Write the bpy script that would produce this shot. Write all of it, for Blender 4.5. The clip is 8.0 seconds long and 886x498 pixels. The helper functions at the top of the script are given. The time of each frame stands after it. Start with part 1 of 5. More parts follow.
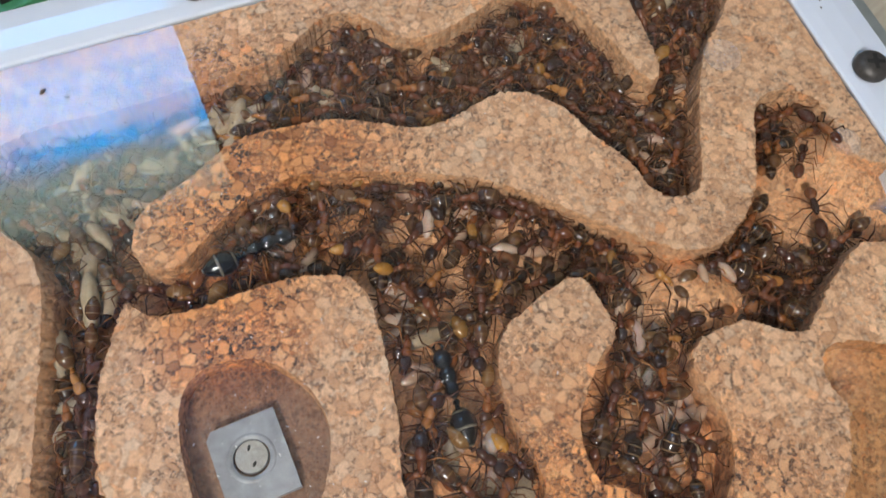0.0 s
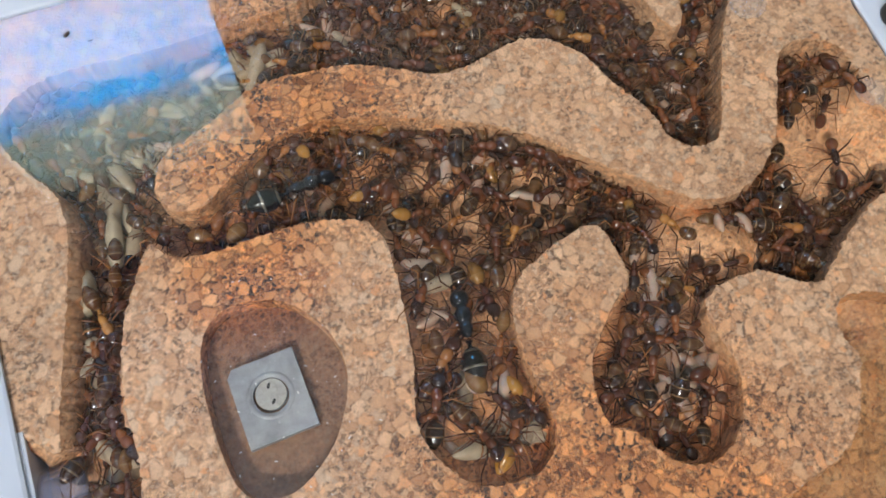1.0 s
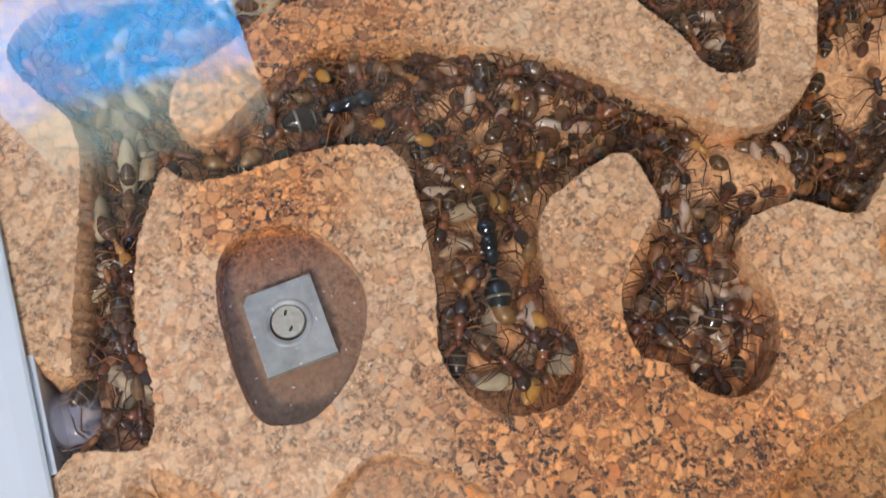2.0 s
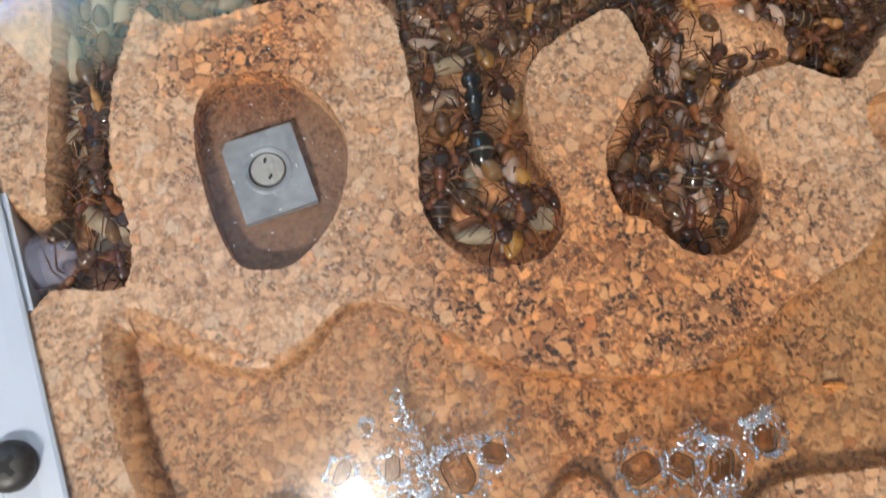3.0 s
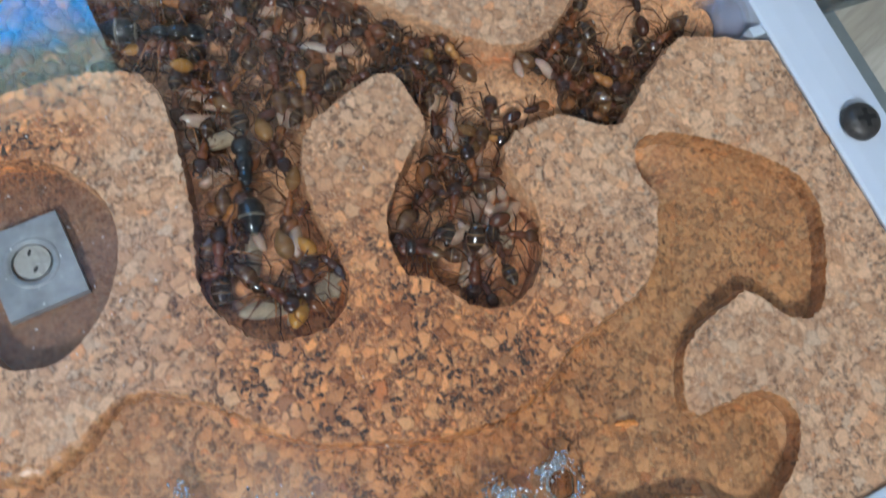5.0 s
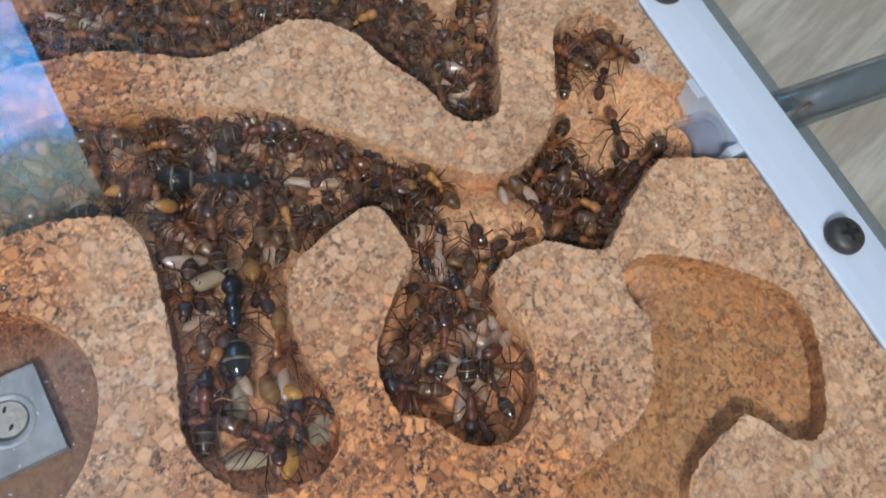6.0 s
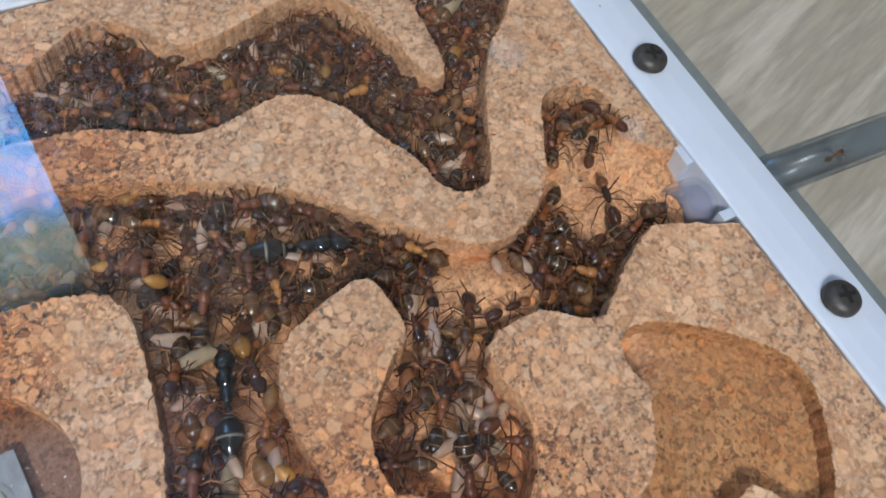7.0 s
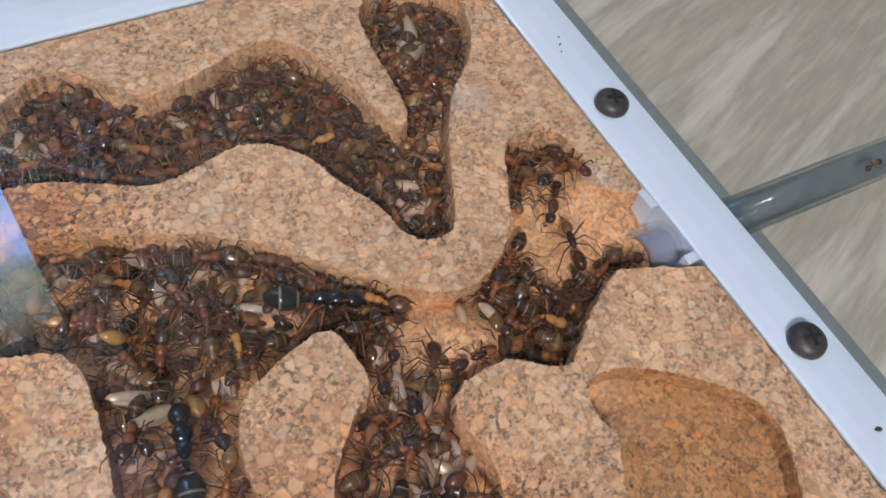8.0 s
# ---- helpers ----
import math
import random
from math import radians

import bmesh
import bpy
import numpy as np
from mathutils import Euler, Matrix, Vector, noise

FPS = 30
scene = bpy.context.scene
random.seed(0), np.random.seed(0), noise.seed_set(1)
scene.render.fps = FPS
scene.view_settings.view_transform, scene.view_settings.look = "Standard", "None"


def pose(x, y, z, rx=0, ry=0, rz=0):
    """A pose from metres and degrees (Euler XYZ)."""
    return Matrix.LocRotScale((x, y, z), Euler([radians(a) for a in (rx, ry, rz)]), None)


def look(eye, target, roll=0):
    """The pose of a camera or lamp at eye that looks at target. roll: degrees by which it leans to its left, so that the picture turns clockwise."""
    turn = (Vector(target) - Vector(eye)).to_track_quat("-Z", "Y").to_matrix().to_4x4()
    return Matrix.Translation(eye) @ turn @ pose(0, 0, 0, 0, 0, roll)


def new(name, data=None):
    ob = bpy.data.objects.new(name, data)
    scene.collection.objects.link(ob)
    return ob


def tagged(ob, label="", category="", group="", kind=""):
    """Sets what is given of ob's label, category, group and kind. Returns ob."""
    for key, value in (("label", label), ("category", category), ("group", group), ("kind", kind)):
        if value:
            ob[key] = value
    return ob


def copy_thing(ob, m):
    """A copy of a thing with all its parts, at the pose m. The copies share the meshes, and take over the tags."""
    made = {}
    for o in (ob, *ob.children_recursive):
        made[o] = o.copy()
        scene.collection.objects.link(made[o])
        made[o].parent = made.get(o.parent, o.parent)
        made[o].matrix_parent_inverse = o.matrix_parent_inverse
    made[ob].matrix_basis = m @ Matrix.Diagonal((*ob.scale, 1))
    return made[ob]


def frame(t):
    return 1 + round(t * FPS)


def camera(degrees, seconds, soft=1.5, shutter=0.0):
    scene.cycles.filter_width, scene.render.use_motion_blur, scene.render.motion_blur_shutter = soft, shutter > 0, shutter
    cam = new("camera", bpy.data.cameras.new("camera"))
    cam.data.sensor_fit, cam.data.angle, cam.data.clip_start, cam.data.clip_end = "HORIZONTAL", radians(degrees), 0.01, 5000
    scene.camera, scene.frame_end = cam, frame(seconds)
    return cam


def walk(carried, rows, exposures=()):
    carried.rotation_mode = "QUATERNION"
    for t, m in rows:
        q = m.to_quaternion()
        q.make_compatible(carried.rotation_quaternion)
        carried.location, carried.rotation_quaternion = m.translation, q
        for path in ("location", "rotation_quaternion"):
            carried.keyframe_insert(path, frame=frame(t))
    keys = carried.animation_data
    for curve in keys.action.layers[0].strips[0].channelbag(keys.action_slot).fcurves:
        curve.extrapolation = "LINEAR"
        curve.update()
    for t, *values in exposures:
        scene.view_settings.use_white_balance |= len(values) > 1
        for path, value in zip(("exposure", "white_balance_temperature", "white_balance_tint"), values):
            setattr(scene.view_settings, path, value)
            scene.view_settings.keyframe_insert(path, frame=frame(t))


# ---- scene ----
cam = camera(57.0, 8.0, soft=1.45, shutter=0.45)
PATH = [
    (0, (-0.04700, -0.02333, 0.12276), (-0.02110, 0.02131, 0.00345), 8.96),
    (0.5, (-0.04731, -0.02421, 0.12286), (-0.02381, 0.01703, 0.00184), 9.13),
    (1, (-0.04671, -0.02517, 0.12384), (-0.02656, 0.01420, 0.00159), 6.90),
    (1.2, (-0.04727, -0.02764, 0.12187), (-0.02820, 0.01286, -0.00022), 5.15),
    (2.3, (-0.05061, -0.03189, 0.11338), (-0.03386, 0.00343, -0.01231), 6.43),
    (2.5, (-0.04978, -0.03263, 0.11156), (-0.03371, -0.00106, -0.01352), 8.64),
    (3, (-0.05251, -0.04000, 0.11220), (-0.03703, -0.01454, -0.01434), 13.07),
    (3.5, (-0.05316, -0.04543, 0.10533), (-0.03403, -0.02103, -0.02092), 19.07),
    (4, (-0.04134, -0.04506, 0.10710), (-0.01949, -0.02375, -0.01926), 24.68),
    (4.5, (-0.03616, -0.04793, 0.11101), (-0.00900, -0.02301, -0.01365), 24.45),
    (5, (-0.03619, -0.04306, 0.11362), (-0.00331, -0.01701, -0.00943), 27.40),
    (5.2, (-0.03367, -0.03919, 0.11493), (-0.00034, -0.01242, -0.00784), 26.71),
    (6.3, (-0.03484, -0.03578, 0.11312), (0.00819, 0.00423, -0.00285), 20.65),
    (6.5, (-0.03404, -0.03533, 0.11381), (0.00922, 0.00569, -0.00171), 20.02),
    (7, (-0.03437, -0.03575, 0.11187), (0.01227, 0.00998, -0.00053), 18.54),
    (7.5, (-0.03110, -0.03431, 0.11313), (0.01800, 0.01306, 0.00248), 18.29),
    (8, (-0.03156, -0.03420, 0.11199), (0.02052, 0.01382, 0.00298), 19.12),
]
# the clip's camera darkens and cools its picture over the bright middle stretch: seconds, stops, kelvin, tint
EXPOSURES = [(0.0, 0.06, 6620, 9), (1.0, 0.06, 6480, 8), (2.5, 0.12, 6720, 10), (3.0, 0.1, 6580, 8), (3.5, -0.08, 6500, 7), (4.0, -0.25, 6200, 5), (4.5, -0.32, 5520, 1),
             (5.0, -0.13, 5650, 3), (5.2, -0.1, 5650, 3), (6.3, 0.02, 6020, 7), (7.0, 0.02, 6080, 8), (7.5, 0.02, 6140, 9), (8.0, 0.03, 6200, 10)]
walk(cam, [(t, look(eye, target, roll)) for t, eye, target, roll in PATH], EXPOSURES)

# ---- world and lights ----
TABLE_Z = -0.0135
world = bpy.data.worlds.new("world")
scene.world = world
world.use_nodes = True
sky = world.node_tree.nodes.new("ShaderNodeTexSky")
sky.sky_type, sky.sun_disc = "NISHITA", False
sky.sun_elevation, sky.sun_rotation = radians(35), radians(200)
world.node_tree.links.new(sky.outputs[0], world.node_tree.nodes["Background"].inputs[0])
world.node_tree.nodes["Background"].inputs[1].default_value = 0.1
scene.view_settings.exposure = 0.0


def area_lamp(name, eye, target, sx, sy, watts, colour):
    data = bpy.data.lights.new(name, "AREA")
    data.shape, data.size, data.size_y, data.energy, data.color = "RECTANGLE", sx, sy, watts, colour
    ob = new(name, data)
    ob.matrix_world = look(eye, target)
    return ob


# Key light from the side that the cast shadows call for; its source is unseen.
area_lamp("key_light_southwest", (-1.06, -1.32, 1.66), (-0.02, 0.0, 0.0), 0.34, 0.34, 47, (1.0, 0.975, 0.94))


# ---- materials ----
def node_material(name):
    m = bpy.data.materials.new(name)
    m.use_nodes = True
    nt = m.node_tree
    return m, nt, nt.nodes["Principled BSDF"]


def add(nt, kind, **values):
    n = nt.nodes.new(kind)
    for key, value in values.items():
        n.inputs[key.replace("_", " ")].default_value = value
    return n


def ramp(nt, source, stops, constant=False):
    n = nt.nodes.new("ShaderNodeValToRGB")
    r = n.color_ramp
    r.interpolation = "CONSTANT" if constant else "LINEAR"
    while len(r.elements) < len(stops):
        r.elements.new(0.5)
    for e, (place, colour) in zip(r.elements, stops):
        e.position, e.color = place, (*colour, 1)
    nt.links.new(source, n.inputs[0])
    return n.outputs[0]


def mixed(nt, factor, a, b, blend="MIX"):
    n = nt.nodes.new("ShaderNodeMix")
    n.data_type, n.blend_type = "RGBA", blend
    for socket, value in ((n.inputs[0], factor), (n.inputs[6], a), (n.inputs[7], b)):
        if isinstance(value, (float, int)):
            socket.default_value = value
        elif isinstance(value, tuple):
            socket.default_value = (*value, 1)
        else:
            nt.links.new(value, socket)
    return n.outputs[2]


def maths(nt, op, a, b=0.0, clamp=False):
    n = nt.nodes.new("ShaderNodeMath")
    n.operation, n.use_clamp = op, clamp
    for socket, value in ((n.inputs[0], a), (n.inputs[1], b)):
        if isinstance(value, (float, int)):
            socket.default_value = value
        else:
            nt.links.new(value, socket)
    return n.outputs[0]


def bump(nt, bsdf, height, strength, distance):
    n = add(nt, "ShaderNodeBump", Strength=strength, Distance=distance)
    nt.links.new(height, n.inputs["Height"])
    nt.links.new(n.outputs[0], bsdf.inputs["Normal"])


def coords(nt):
    return nt.nodes.new("ShaderNodeTexCoord").outputs["Object"]


def noise_tex(nt, vector, scale, detail=4.0, rough=0.6):
    n = add(nt, "ShaderNodeTexNoise", Scale=scale, Detail=detail, Roughness=rough)
    nt.links.new(vector, n.inputs["Vector"])
    return n


def spot(nt, vector, x, y, radius):
    """A round damp patch: 1 at (x, y), 0 at the radius."""
    d = nt.nodes.new("ShaderNodeVectorMath")
    d.operation = "DISTANCE"
    flat = nt.nodes.new("ShaderNodeVectorMath")
    flat.operation = "MULTIPLY"
    flat.inputs[1].default_value = (1, 1, 0)
    nt.links.new(vector, flat.inputs[0])
    nt.links.new(flat.outputs[0], d.inputs[0])
    d.inputs[1].default_value = (x, y, 0)
    return maths(nt, "SUBTRACT", 1.0, maths(nt, "DIVIDE", d.outputs["Value"], radius), True)


def cork_material(name, damp=0.0, fine=1.0, gloss=0.55, tone=(1.0, 1.0, 1.0), seams=1.0):
    """Pressed cork granules: cells of several tans with dark grit in the joints."""
    m, nt, bsdf = node_material(name)
    at = coords(nt)

    def warped(scale, reach):
        warp = noise_tex(nt, at, scale, 3.0)
        shift = nt.nodes.new("ShaderNodeVectorMath")
        shift.operation = "MULTIPLY_ADD"
        nt.links.new(warp.outputs["Color"], shift.inputs[0])
        shift.inputs[1].default_value = (reach, reach, reach)
        nt.links.new(at, shift.inputs[2])
        return shift.outputs[0]

    bent = warped(620.0, 0.0014)

    def cells(scale, feature):
        n = nt.nodes.new("ShaderNodeTexVoronoi")
        n.feature = feature
        n.inputs["Scale"].default_value = scale * fine
        nt.links.new(bent, n.inputs["Vector"])
        return n

    def channel(colour, k):
        split = nt.nodes.new("ShaderNodeSeparateColor")
        nt.links.new(colour, split.inputs[0])
        return split.outputs[k]

    def scaled(source, times, plus=0.0):
        return maths(nt, "ADD", maths(nt, "MULTIPLY", source, times), plus)

    # large granules lie singly in a bed of small ones; distances to their edges are in millimetres
    big, small = cells(550.0, "F1"), cells(1250.0, "F1")
    edge_big = scaled(cells(550.0, "DISTANCE_TO_EDGE").outputs["Distance"], 1.8 / fine)
    edge_small = scaled(cells(1250.0, "DISTANCE_TO_EDGE").outputs["Distance"], 0.8 / fine)
    whole = ramp(nt, channel(big.outputs["Color"], 1), [(0.0, (0, 0, 0)), (0.58, (1, 1, 1))], True)
    edge = mixed(nt, whole, maths(nt, "MINIMUM", edge_big, edge_small), edge_big)
    fray = noise_tex(nt, at, 1500.0, 3.0, 0.6)
    edge = maths(nt, "ADD", edge, scaled(fray.outputs["Fac"], 0.4, -0.2))
    tan_stops = [(0.0, (0.56, 0.32, 0.18)), (0.12, (0.70, 0.42, 0.25)), (0.35, (0.79, 0.50, 0.31)), (0.55, (0.86, 0.58, 0.38)), (0.7, (0.76, 0.48, 0.30)), (0.82, (0.72, 0.53, 0.38)), (0.93, (0.83, 0.53, 0.33)), (1.0, (0.83, 0.42, 0.21))]
    col = mixed(nt, whole, ramp(nt, channel(small.outputs["Color"], 1), tan_stops), ramp(nt, channel(big.outputs["Color"], 0), tan_stops))
    grain = noise_tex(nt, at, 1300.0, 5.0, 0.65)
    col = mixed(nt, 0.7, col, ramp(nt, grain.outputs["Fac"], [(0.3, (0.66, 0.60, 0.55)), (0.5, (0.97, 0.95, 0.93)), (0.7, (1.16, 1.14, 1.12))]), "MULTIPLY")
    patches = noise_tex(nt, at, 90.0, 4.0)
    spread = ramp(nt, patches.outputs["Fac"], [(0.38, (0.25, 0.25, 0.25)), (0.58, (1, 1, 1))])
    wet = spot(nt, at, -0.018, -0.037, 0.043)
    wet = maths(nt, "MAXIMUM", wet, spot(nt, at, -0.044, 0.047, 0.031))
    wet = maths(nt, "MAXIMUM", wet, spot(nt, at, -0.056, 0.024, 0.018))
    ragged = noise_tex(nt, at, 110.0, 4.0)
    wet = maths(nt, "MULTIPLY", wet, scaled(ragged.outputs["Fac"], 2.4, 0.1), True)
    wet = maths(nt, "MAXIMUM", maths(nt, "MULTIPLY", wet, 1.3, True), damp)
    col = mixed(nt, maths(nt, "MULTIPLY", wet, 0.8), col, mixed(nt, 1.0, col, (1.07, 0.72, 0.39), "MULTIPLY"))
    own = ramp(nt, mixed(nt, whole, channel(small.outputs["Color"], 2), channel(big.outputs["Color"], 2)), [(0.0, (0.42, 0.34, 0.33)), (0.16, (0.66, 0.58, 0.52)), (0.34, (1.0, 1.0, 1.0)), (0.8, (1.12, 1.06, 0.98)), (1.0, (1.24, 1.12, 0.9))])
    col = mixed(nt, scaled(wet, 0.76, 0.22), col, mixed(nt, 1.0, col, own, "MULTIPLY"))
    # joints that come and go, darker where the cork is damp
    seam = ramp(nt, edge, [(0.0, (1, 1, 1)), (0.1, (0.5, 0.5, 0.5)), (0.26, (0, 0, 0))])
    fade = noise_tex(nt, at, 260.0, 3.0)
    come = ramp(nt, fade.outputs["Fac"], [(0.38, (0.1, 0.1, 0.1)), (0.62, (1, 1, 1))])
    seam = maths(nt, "MULTIPLY", seam, maths(nt, "MULTIPLY", maths(nt, "ADD", maths(nt, "MULTIPLY", come, 0.5), scaled(wet, 0.35, 0.05)), seams), True)
    col = mixed(nt, seam, col, mixed(nt, 1.0, col, (0.34, 0.25, 0.22), "MULTIPLY"))
    # dark bark grit, in clumps between the granules
    bits = noise_tex(nt, at, 900.0, 3.0, 0.65)
    bit = ramp(nt, bits.outputs["Fac"], [(0.545, (0, 0, 0)), (0.60, (1, 1, 1))])
    flecks = cells(1500.0, "F1")
    lump = ramp(nt, channel(flecks.outputs["Color"], 2), [(0.78, (0, 0, 0)), (0.86, (1, 1, 1))])
    near = ramp(nt, edge, [(0.05, (1, 1, 1)), (0.34, (0.0, 0.0, 0.0))])
    grit = maths(nt, "MULTIPLY", maths(nt, "MAXIMUM", bit, lump), maths(nt, "MULTIPLY", near, spread))
    grit = maths(nt, "MULTIPLY", grit, maths(nt, "MULTIPLY", scaled(wet, 0.6, 0.64), 0.4 + 0.6 * seams), True)
    col = mixed(nt, grit, col, (0.055, 0.028, 0.022))
    big_tone = noise_tex(nt, at, 30.0, 3.0)
    col = mixed(nt, 0.8, col, ramp(nt, big_tone.outputs["Fac"], [(0.3, (0.80, 0.80, 0.80)), (0.7, (1.1, 1.07, 1.03))]), "MULTIPLY")
    col = mixed(nt, 1.0, col, tone, "MULTIPLY")
    nt.links.new(col, bsdf.inputs["Base Color"])
    bsdf.inputs["Roughness"].default_value = gloss
    h = maths(nt, "SUBTRACT", maths(nt, "MULTIPLY", grain.outputs["Fac"], 0.4), maths(nt, "MULTIPLY", maths(nt, "MAXIMUM", grit, seam), 0.9))
    bump(nt, bsdf, h, 0.55, 0.0003)
    return m


def plain(name, colour, rough, metal=0.0, scale=300.0, vary=0.15, bumpy=0.0, coat=0.0):
    """A surface of one material with a little unevenness in tone, gloss and relief."""
    m, nt, bsdf = node_material(name)
    at = coords(nt)
    n = noise_tex(nt, at, scale)
    lo, hi = tuple(c * (1 - vary) for c in colour), tuple(min(1, c * (1 + vary)) for c in colour)
    nt.links.new(ramp(nt, n.outputs["Fac"], [(0.3, lo), (0.7, hi)]), bsdf.inputs["Base Color"])
    bsdf.inputs["Roughness"].default_value, bsdf.inputs["Metallic"].default_value = rough, metal
    bsdf.inputs["Coat Weight"].default_value = coat
    if bumpy:
        bump(nt, bsdf, n.outputs["Fac"], 0.5, bumpy)
    return m


def random_tone(name, stops, rough, scale=900.0, coat=0.3, sheer=0.0, crowd=False):
    """Chitin or brood: a tone of its own for each body, mottled."""
    m, nt, bsdf = node_material(name)
    info, isle = nt.nodes.new("ShaderNodeObjectInfo"), nt.nodes.new("ShaderNodeNewGeometry")
    own = maths(nt, "ADD", info.outputs["Random"], isle.outputs["Random Per Island"]) if crowd else info.outputs["Random"]
    base = ramp(nt, maths(nt, "FRACT", own), stops)
    n = noise_tex(nt, coords(nt), scale)
    nt.links.new(mixed(nt, 0.6, base, ramp(nt, n.outputs["Fac"], [(0.3, (0.55, 0.5, 0.5)), (0.7, (1.2, 1.2, 1.2))]), "MULTIPLY"), bsdf.inputs["Base Color"])
    bsdf.inputs["Roughness"].default_value, bsdf.inputs["Coat Weight"].default_value = rough, coat
    bsdf.inputs["Coat Roughness"].default_value = 0.05
    if sheer:
        bsdf.inputs["Subsurface Weight"].default_value = sheer
        bsdf.inputs["Subsurface Radius"].default_value = (0.001, 0.0006, 0.0004)
        bsdf.inputs["Subsurface Scale"].default_value = 0.5
    return m


def banded(name, dark_stops, pale, step, width):
    """A gaster: shiny dark plates with pale bands between them."""
    m, nt, bsdf = node_material(name)
    at = coords(nt)
    xyz = nt.nodes.new("ShaderNodeSeparateXYZ")
    nt.links.new(at, xyz.inputs[0])
    wave = maths(nt, "FRACT", maths(nt, "DIVIDE", xyz.outputs[0], step))
    info = nt.nodes.new("ShaderNodeObjectInfo")
    base = ramp(nt, info.outputs["Random"], dark_stops)
    n = noise_tex(nt, at, 700.0)
    stripe = ramp(nt, wave, [(0.0, (1, 1, 1)), (width, (0.8, 0.8, 0.8)), (width + 0.12, (0, 0, 0)), (0.97, (0, 0, 0))])
    worn = maths(nt, "MULTIPLY", stripe, ramp(nt, n.outputs["Fac"], [(0.35, (0.35, 0.35, 0.35)), (0.6, (1, 1, 1))]))
    nt.links.new(mixed(nt, worn, base, pale), bsdf.inputs["Base Color"])
    bsdf.inputs["Roughness"].default_value, bsdf.inputs["Coat Weight"].default_value = 0.22, 0.6
    bsdf.inputs["Coat Roughness"].default_value = 0.05
    return m


def clear_material(name, tint, ior=1.5, rough=0.0, strength=1.0, smudge=0.0):
    """A clear pane: light goes straight through, the surface mirrors by its angle."""
    m, nt, bsdf = node_material(name)
    nt.nodes.remove(bsdf)
    see, gloss, mix = add(nt, "ShaderNodeBsdfTransparent"), add(nt, "ShaderNodeBsdfGlossy", Roughness=rough), nt.nodes.new("ShaderNodeMixShader")
    see.inputs[0].default_value = (*tint, 1)
    facing = add(nt, "ShaderNodeLayerWeight", Blend=0.5)
    least = ((ior - 1) / (ior + 1)) ** 2
    rise = maths(nt, "MULTIPLY", maths(nt, "POWER", facing.outputs["Facing"], 5.0), 1.0 - least)
    nt.links.new(maths(nt, "MULTIPLY", maths(nt, "ADD", rise, least), strength, True), mix.inputs[0])
    nt.links.new(see.outputs[0], mix.inputs[1])
    nt.links.new(gloss.outputs[0], mix.inputs[2])
    end = mix.outputs[0]
    if smudge:
        film, over = add(nt, "ShaderNodeBsdfGlossy", Roughness=0.17), nt.nodes.new("ShaderNodeMixShader")
        wipe = noise_tex(nt, coords(nt), 38.0, 5.0, 0.65)
        nt.links.new(maths(nt, "MULTIPLY", ramp(nt, wipe.outputs["Fac"], [(0.35, (0.15, 0.15, 0.15)), (0.7, (1, 1, 1))]), smudge), over.inputs[0])
        nt.links.new(end, over.inputs[1])
        nt.links.new(film.outputs[0], over.inputs[2])
        end = over.outputs[0]
    nt.links.new(end, nt.nodes["Material Output"].inputs[0])
    return m


def glow_material(name, build):
    m, nt, bsdf = node_material(name)
    nt.nodes.remove(bsdf)
    e = nt.nodes.new("ShaderNodeEmission")
    build(nt, e)
    nt.links.new(e.outputs[0], nt.nodes["Material Output"].inputs[0])
    return m


def wood_material(name):
    """Pale grey-beige laminate boards with long streaks."""
    m, nt, bsdf = node_material(name)
    at = coords(nt)
    turned, stretch = nt.nodes.new("ShaderNodeMapping"), nt.nodes.new("ShaderNodeMapping")
    turned.inputs["Rotation"].default_value = (0, 0, radians(-17))
    stretch.inputs["Scale"].default_value = (12.0, 95.0, 12.0)
    nt.links.new(at, turned.inputs[0])
    nt.links.new(turned.outputs[0], stretch.inputs[0])
    n = noise_tex(nt, stretch.outputs[0], 1.0, 6.0, 0.6)
    fine = noise_tex(nt, stretch.outputs[0], 7.0, 5.0, 0.7)
    col = ramp(nt, n.outputs["Fac"], [(0.28, (0.25, 0.215, 0.16)), (0.40, (0.41, 0.365, 0.29)), (0.5, (0.33, 0.295, 0.235)), (0.6, (0.48, 0.44, 0.365)), (0.72, (0.57, 0.53, 0.455))])
    col = mixed(nt, 0.5, col, ramp(nt, fine.outputs["Fac"], [(0.3, (0.75, 0.75, 0.75)), (0.7, (1.1, 1.1, 1.1))]), "MULTIPLY")
    nt.links.new(col, bsdf.inputs["Base Color"])
    bsdf.inputs["Roughness"].default_value = 0.5
    bump(nt, bsdf, fine.outputs["Fac"], 0.2, 0.0004)
    return m


CORK = cork_material("cork")
CORK_WALL = cork_material("cork_wall", 0.14, 1.2, 0.7, (1.0, 0.95, 0.88), 0.7)
CORK_FLOOR = cork_material("cork_floor", 0.24, 1.3, 0.7, (1.04, 0.94, 0.81), 0.5)
CORK_WET = cork_material("cork_wet", 0.46, 1.15, 0.3, (0.76, 0.71, 0.60), 0.5)
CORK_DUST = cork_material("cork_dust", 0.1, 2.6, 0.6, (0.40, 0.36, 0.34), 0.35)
WHITE = plain("white_lacquer", (0.60, 0.66, 0.76), 0.22, 0.0, 60.0, 0.03, 0.00005, 0.4)
BASE = plain("base_board", (0.55, 0.5, 0.45), 0.6)
SCREW = plain("burnished_steel", (0.07, 0.065, 0.062), 0.46, 0.5, 700.0, 0.3, 0.0001)
SCREW_DARK = plain("recess_black", (0.012, 0.012, 0.012), 0.6)
